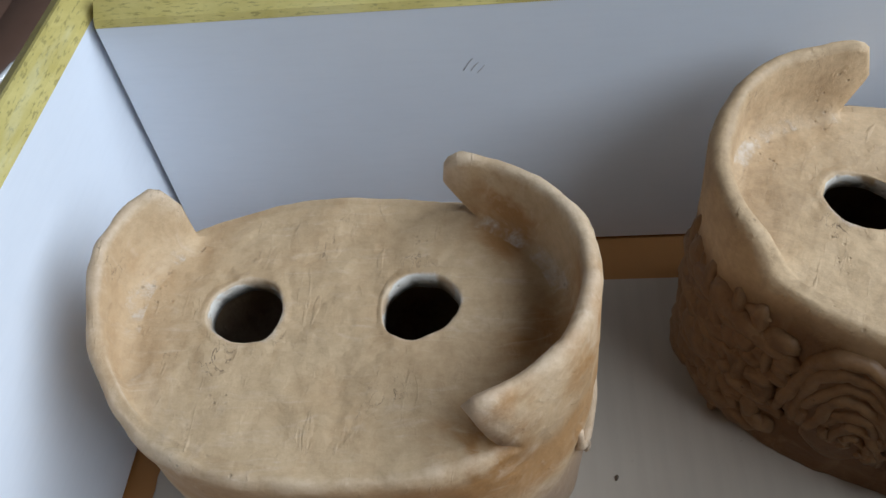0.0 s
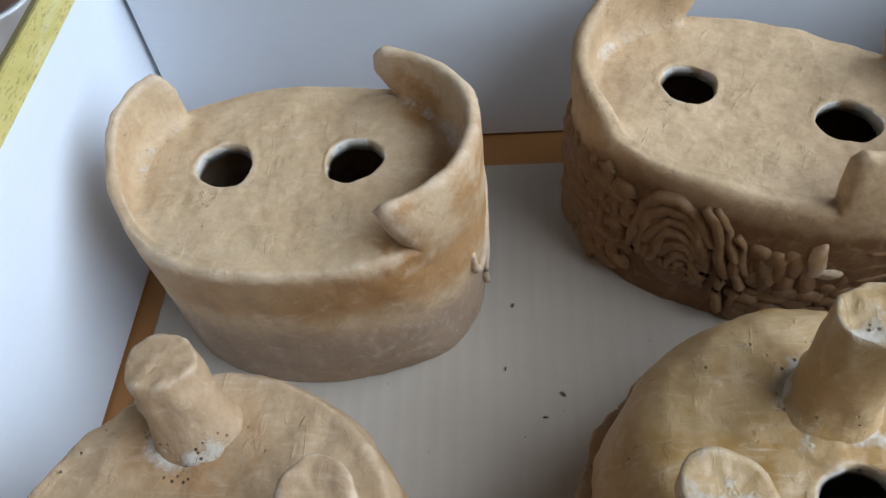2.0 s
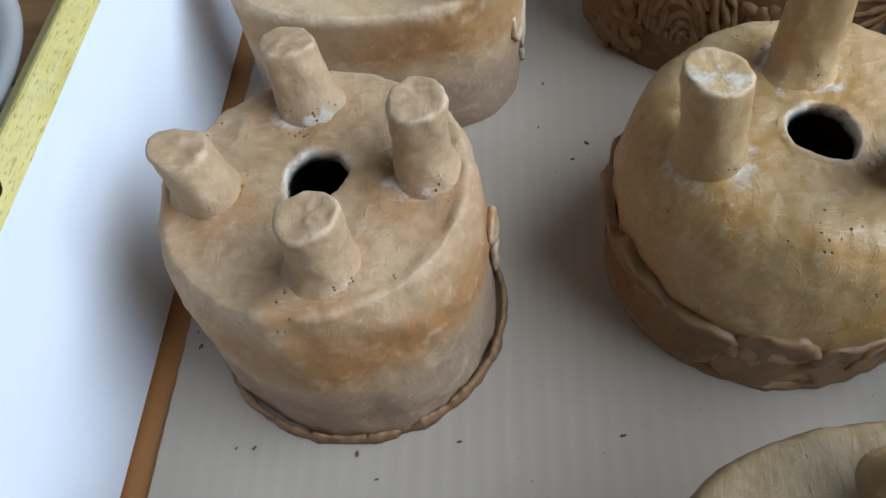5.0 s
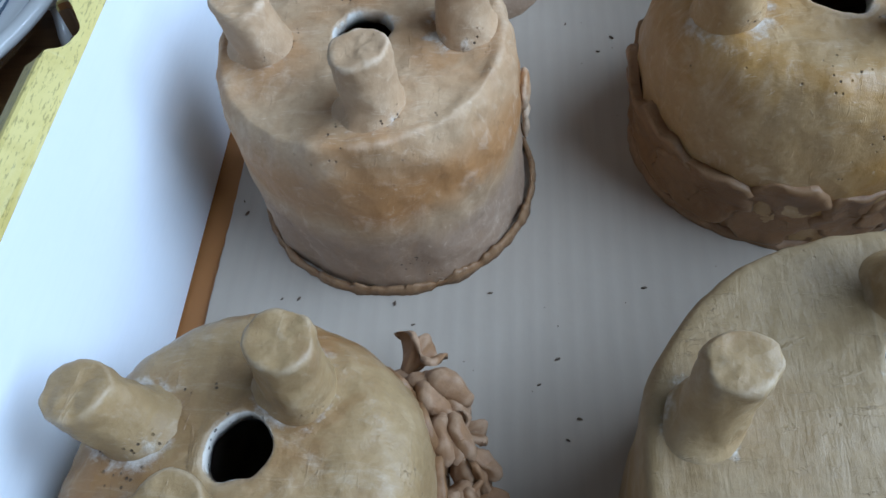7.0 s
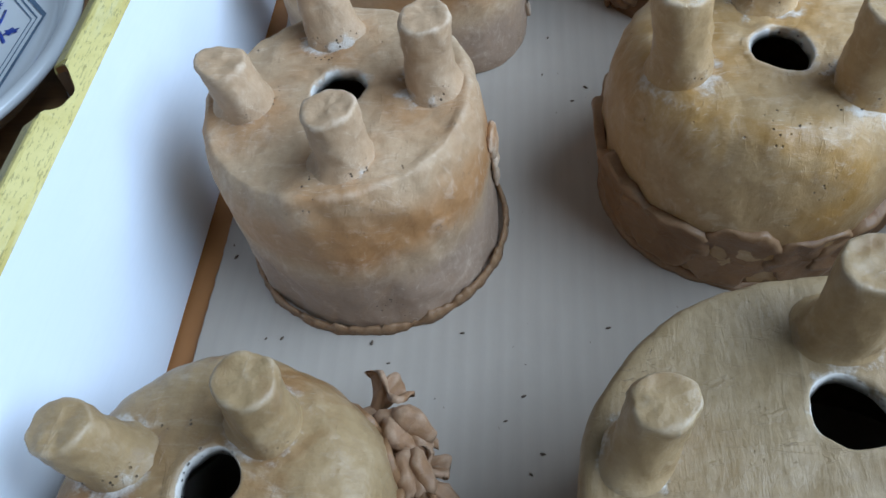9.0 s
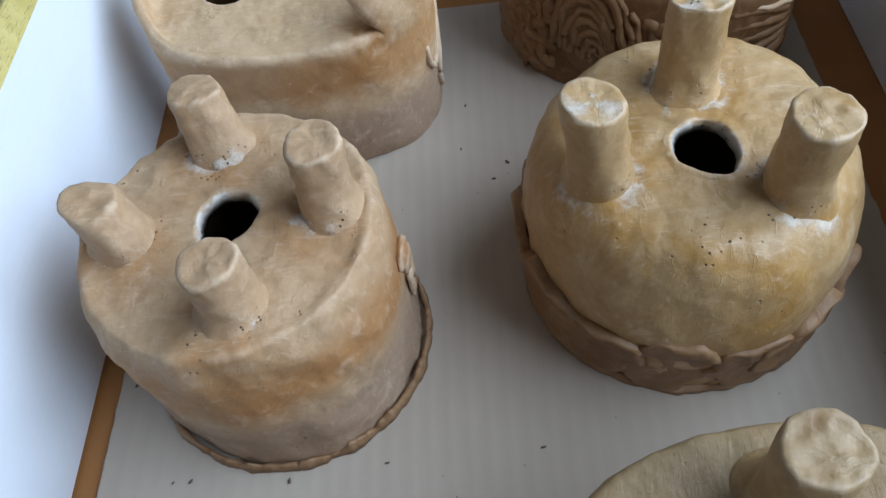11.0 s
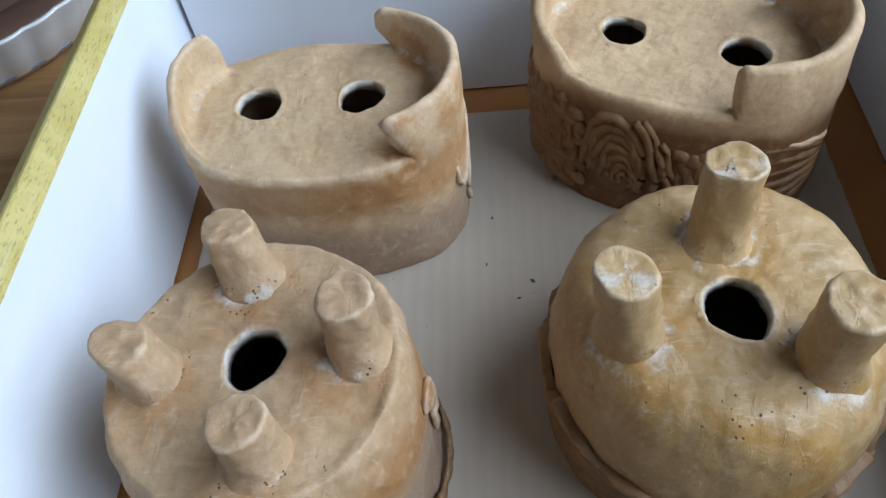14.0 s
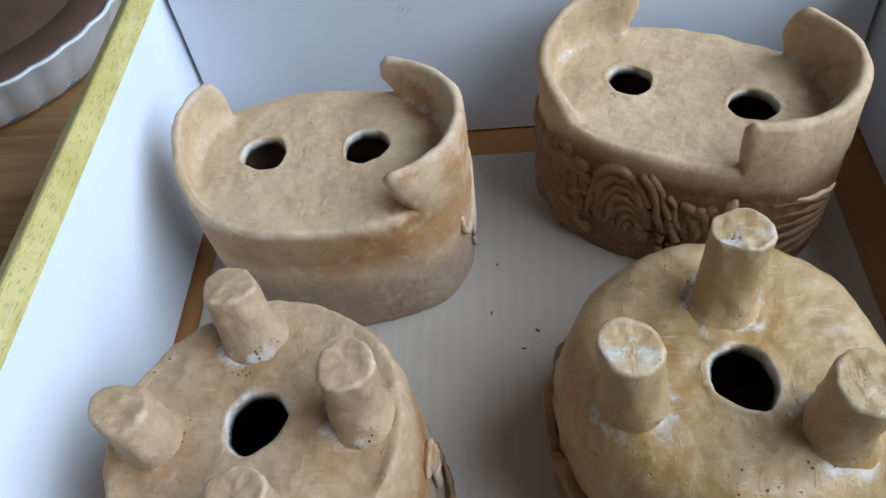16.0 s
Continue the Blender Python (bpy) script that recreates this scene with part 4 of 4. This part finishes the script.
def painted_ring(radius, width, z, corners, lift=0.0004):
    bm = bmesh.new()
    rows = []
    for i in range(120):
        th = 2 * math.pi * i / 120
        k = (th * corners / (2 * math.pi)) % 1.0 - 0.5
        r = radius * (math.cos(math.pi / corners) / math.cos(k * 2 * math.pi / corners)) if corners else radius
        rows.append([bm.verts.new(((r + w) * math.cos(th), (r + w) * math.sin(th), z + lift + w * 0.25)) for w in (-width / 2, width / 2)])
    for a, b in zip(rows, rows[1:] + rows[:1]):
        bm.faces.new((a[0], a[1], b[1], b[0]))
    return bm


part("painted_line", painted_ring(0.1085, 0.0030, 0.0536, 8), BLUE_LINE, dish, "grey-blue painted border line")
part("painted_line", painted_ring(0.1035, 0.0012, 0.0530, 8), BLUE_LINE, dish, "grey-blue painted border line")
part("painted_line", painted_ring(0.1000, 0.0010, 0.0529, 8), BLUE_LINE, dish, "grey-blue painted border line")


def painted_shape(x, y, size, turn, lobes, depth, seed, z=0.0528):
    """A brush-painted leaf or blossom, flat on the glaze."""
    bm = bmesh.new()
    n = 40
    mid = bm.verts.new((x, y, z))
    ring = []
    for i in range(n):
        th = 2 * math.pi * i / n
        r = size * (1 - depth * abs(math.sin(lobes * th / 2 + seed))) * (1 + 0.10 * math.sin(3 * th + seed))
        ring.append(bm.verts.new((x + r * math.cos(th + turn), y + r * 0.75 * math.sin(th + turn), z)))
    for i in range(n):
        bm.faces.new((mid, ring[i], ring[(i + 1) % n]))
    return bm


_rnd = random.Random(12)
for _i in range(46):
    _a, _r = _rnd.uniform(0, 6.283), 0.09 * math.sqrt(_rnd.uniform(0.02, 1))
    part("painted_flower", painted_shape(_r * math.cos(_a), _r * math.sin(_a), _rnd.uniform(0.005, 0.0125), _rnd.uniform(0, 6), _rnd.choice((5, 6, 9, 11)), _rnd.uniform(0.25, 0.55), _i * 0.7, 0.0531 + 0.00003 * _i), BLUE_DEEP if _i % 3 else BLUE_PALE, dish)
for _i in range(9):
    _bm = bmesh.new()
    _a0 = _i * 0.7
    tube(_bm, [Vector(((0.03 + 0.055 * u) * math.cos(_a0 + 1.6 * u * (1 if _i % 2 else -1)), (0.03 + 0.055 * u) * math.sin(_a0 + 1.6 * u * (1 if _i % 2 else -1)), 0.0530)) for u in (k / 12 for k in range(13))], [0.0012] * 13, 6, 0.4)
    part("painted_stem", _bm, BLUE_DEEP, dish)

pie = thing("fluted_dish", pose(-0.2537, 0.4607, TABLE_Z), "white fluted porcelain dish with a brown disc inside", "dish")
_flute = lambda th, k: (0.0024 * abs(math.sin(17 * th)) if 3 <= k <= 8 else 0.0)
part("bowl", turned(((0.01, 0.003), (0.118, 0.002), (0.127, 0.0), (0.133, 0.008), (0.144, 0.030), (0.1505, 0.043), (0.1535, 0.0475), (0.1540, 0.0490), (0.1505, 0.0492), (0.1465, 0.0440), (0.138, 0.026), (0.05, 0.018), (0.01, 0.018)), 204, _flute), PORCELAIN, pie)
_bm = bmesh.new()
tube(_bm, [Vector((0.1345 * math.cos(2 * math.pi * i / 90), 0.1345 * math.sin(2 * math.pi * i / 90), 0.0085)) for i in range(91)], [0.0006] * 91, 6)
part("base_line", _bm, BLUE_LINE, pie, "faint grey line above the base")
part("brown_disc", turned(((0.01, 0.030), (0.146, 0.034), (0.1478, 0.0445), (0.146, 0.0470), (0.118, 0.0490), (0.1165, 0.0478), (0.1145, 0.0478), (0.113, 0.0492), (0.05, 0.0505), (0.01, 0.0508)), 96), BROWN_GLAZE, pie, "dark brown clay disc")

# ---- crumbs of clay on the sheet ----
_rnd = random.Random(3)
CRUMBS = [(0.187, 0.188, 1.2), (0.183, 0.154, 1.0), (0.208, 0.141, 1.5), (0.200, 0.130, 1.1), (0.143, -0.026, 1.2), (0.164, -0.071, 1.0), (0.172, -0.059, 1.2), (0.211, -0.024, 1.3), (0.180, -0.086, 1.2), (0.175, -0.095, 0.9), (0.109, -0.042, 1.0), (0.100, -0.031, 1.4), (0.055, -0.028, 1.2), (0.047, -0.028, 0.9), (0.021, 0.022, 1.5), (0.018, 0.030, 0.8)]
CRUMBS += [(_rnd.uniform(0.03, 0.37), _rnd.uniform(-0.26, 0.27), _rnd.uniform(0.2, 0.5)) for _ in range(80)]
for _i, (x, y, s) in enumerate(CRUMBS):
    _bm = bmesh.new()
    lump(_bm, Vector((0, 0, 0.0004 * s)), (0.0011 * s, 0.00045 * s, 0.0004 * s), _rnd.uniform(0, 3), _i, 7, 5)
    tagged(new("clay_crumb", mesh_of("clay_crumb", _bm, SPECK)), "tiny dark crumb of dry clay on the sheet", "crumb", "clay crumbs").location = (x, y, 0)

# a scuff on the card at the far side
_bm = bmesh.new()
for _k in range(3):
    tube(_bm, [Vector((-0.003 + 0.0026 * _k + 0.0012 * u, 0.0, -0.003 + 0.006 * u + 0.001 * math.sin(3 * u + _k))) for u in (i / 6 for i in range(7))], [0.00022] * 7, 5)
_mk = part("scuff_mark", _bm, MARK, tray, "grey scuff on the white card", at=pose(0.140, Y1 - 0.0001, 0.098, 0, 25, 0))
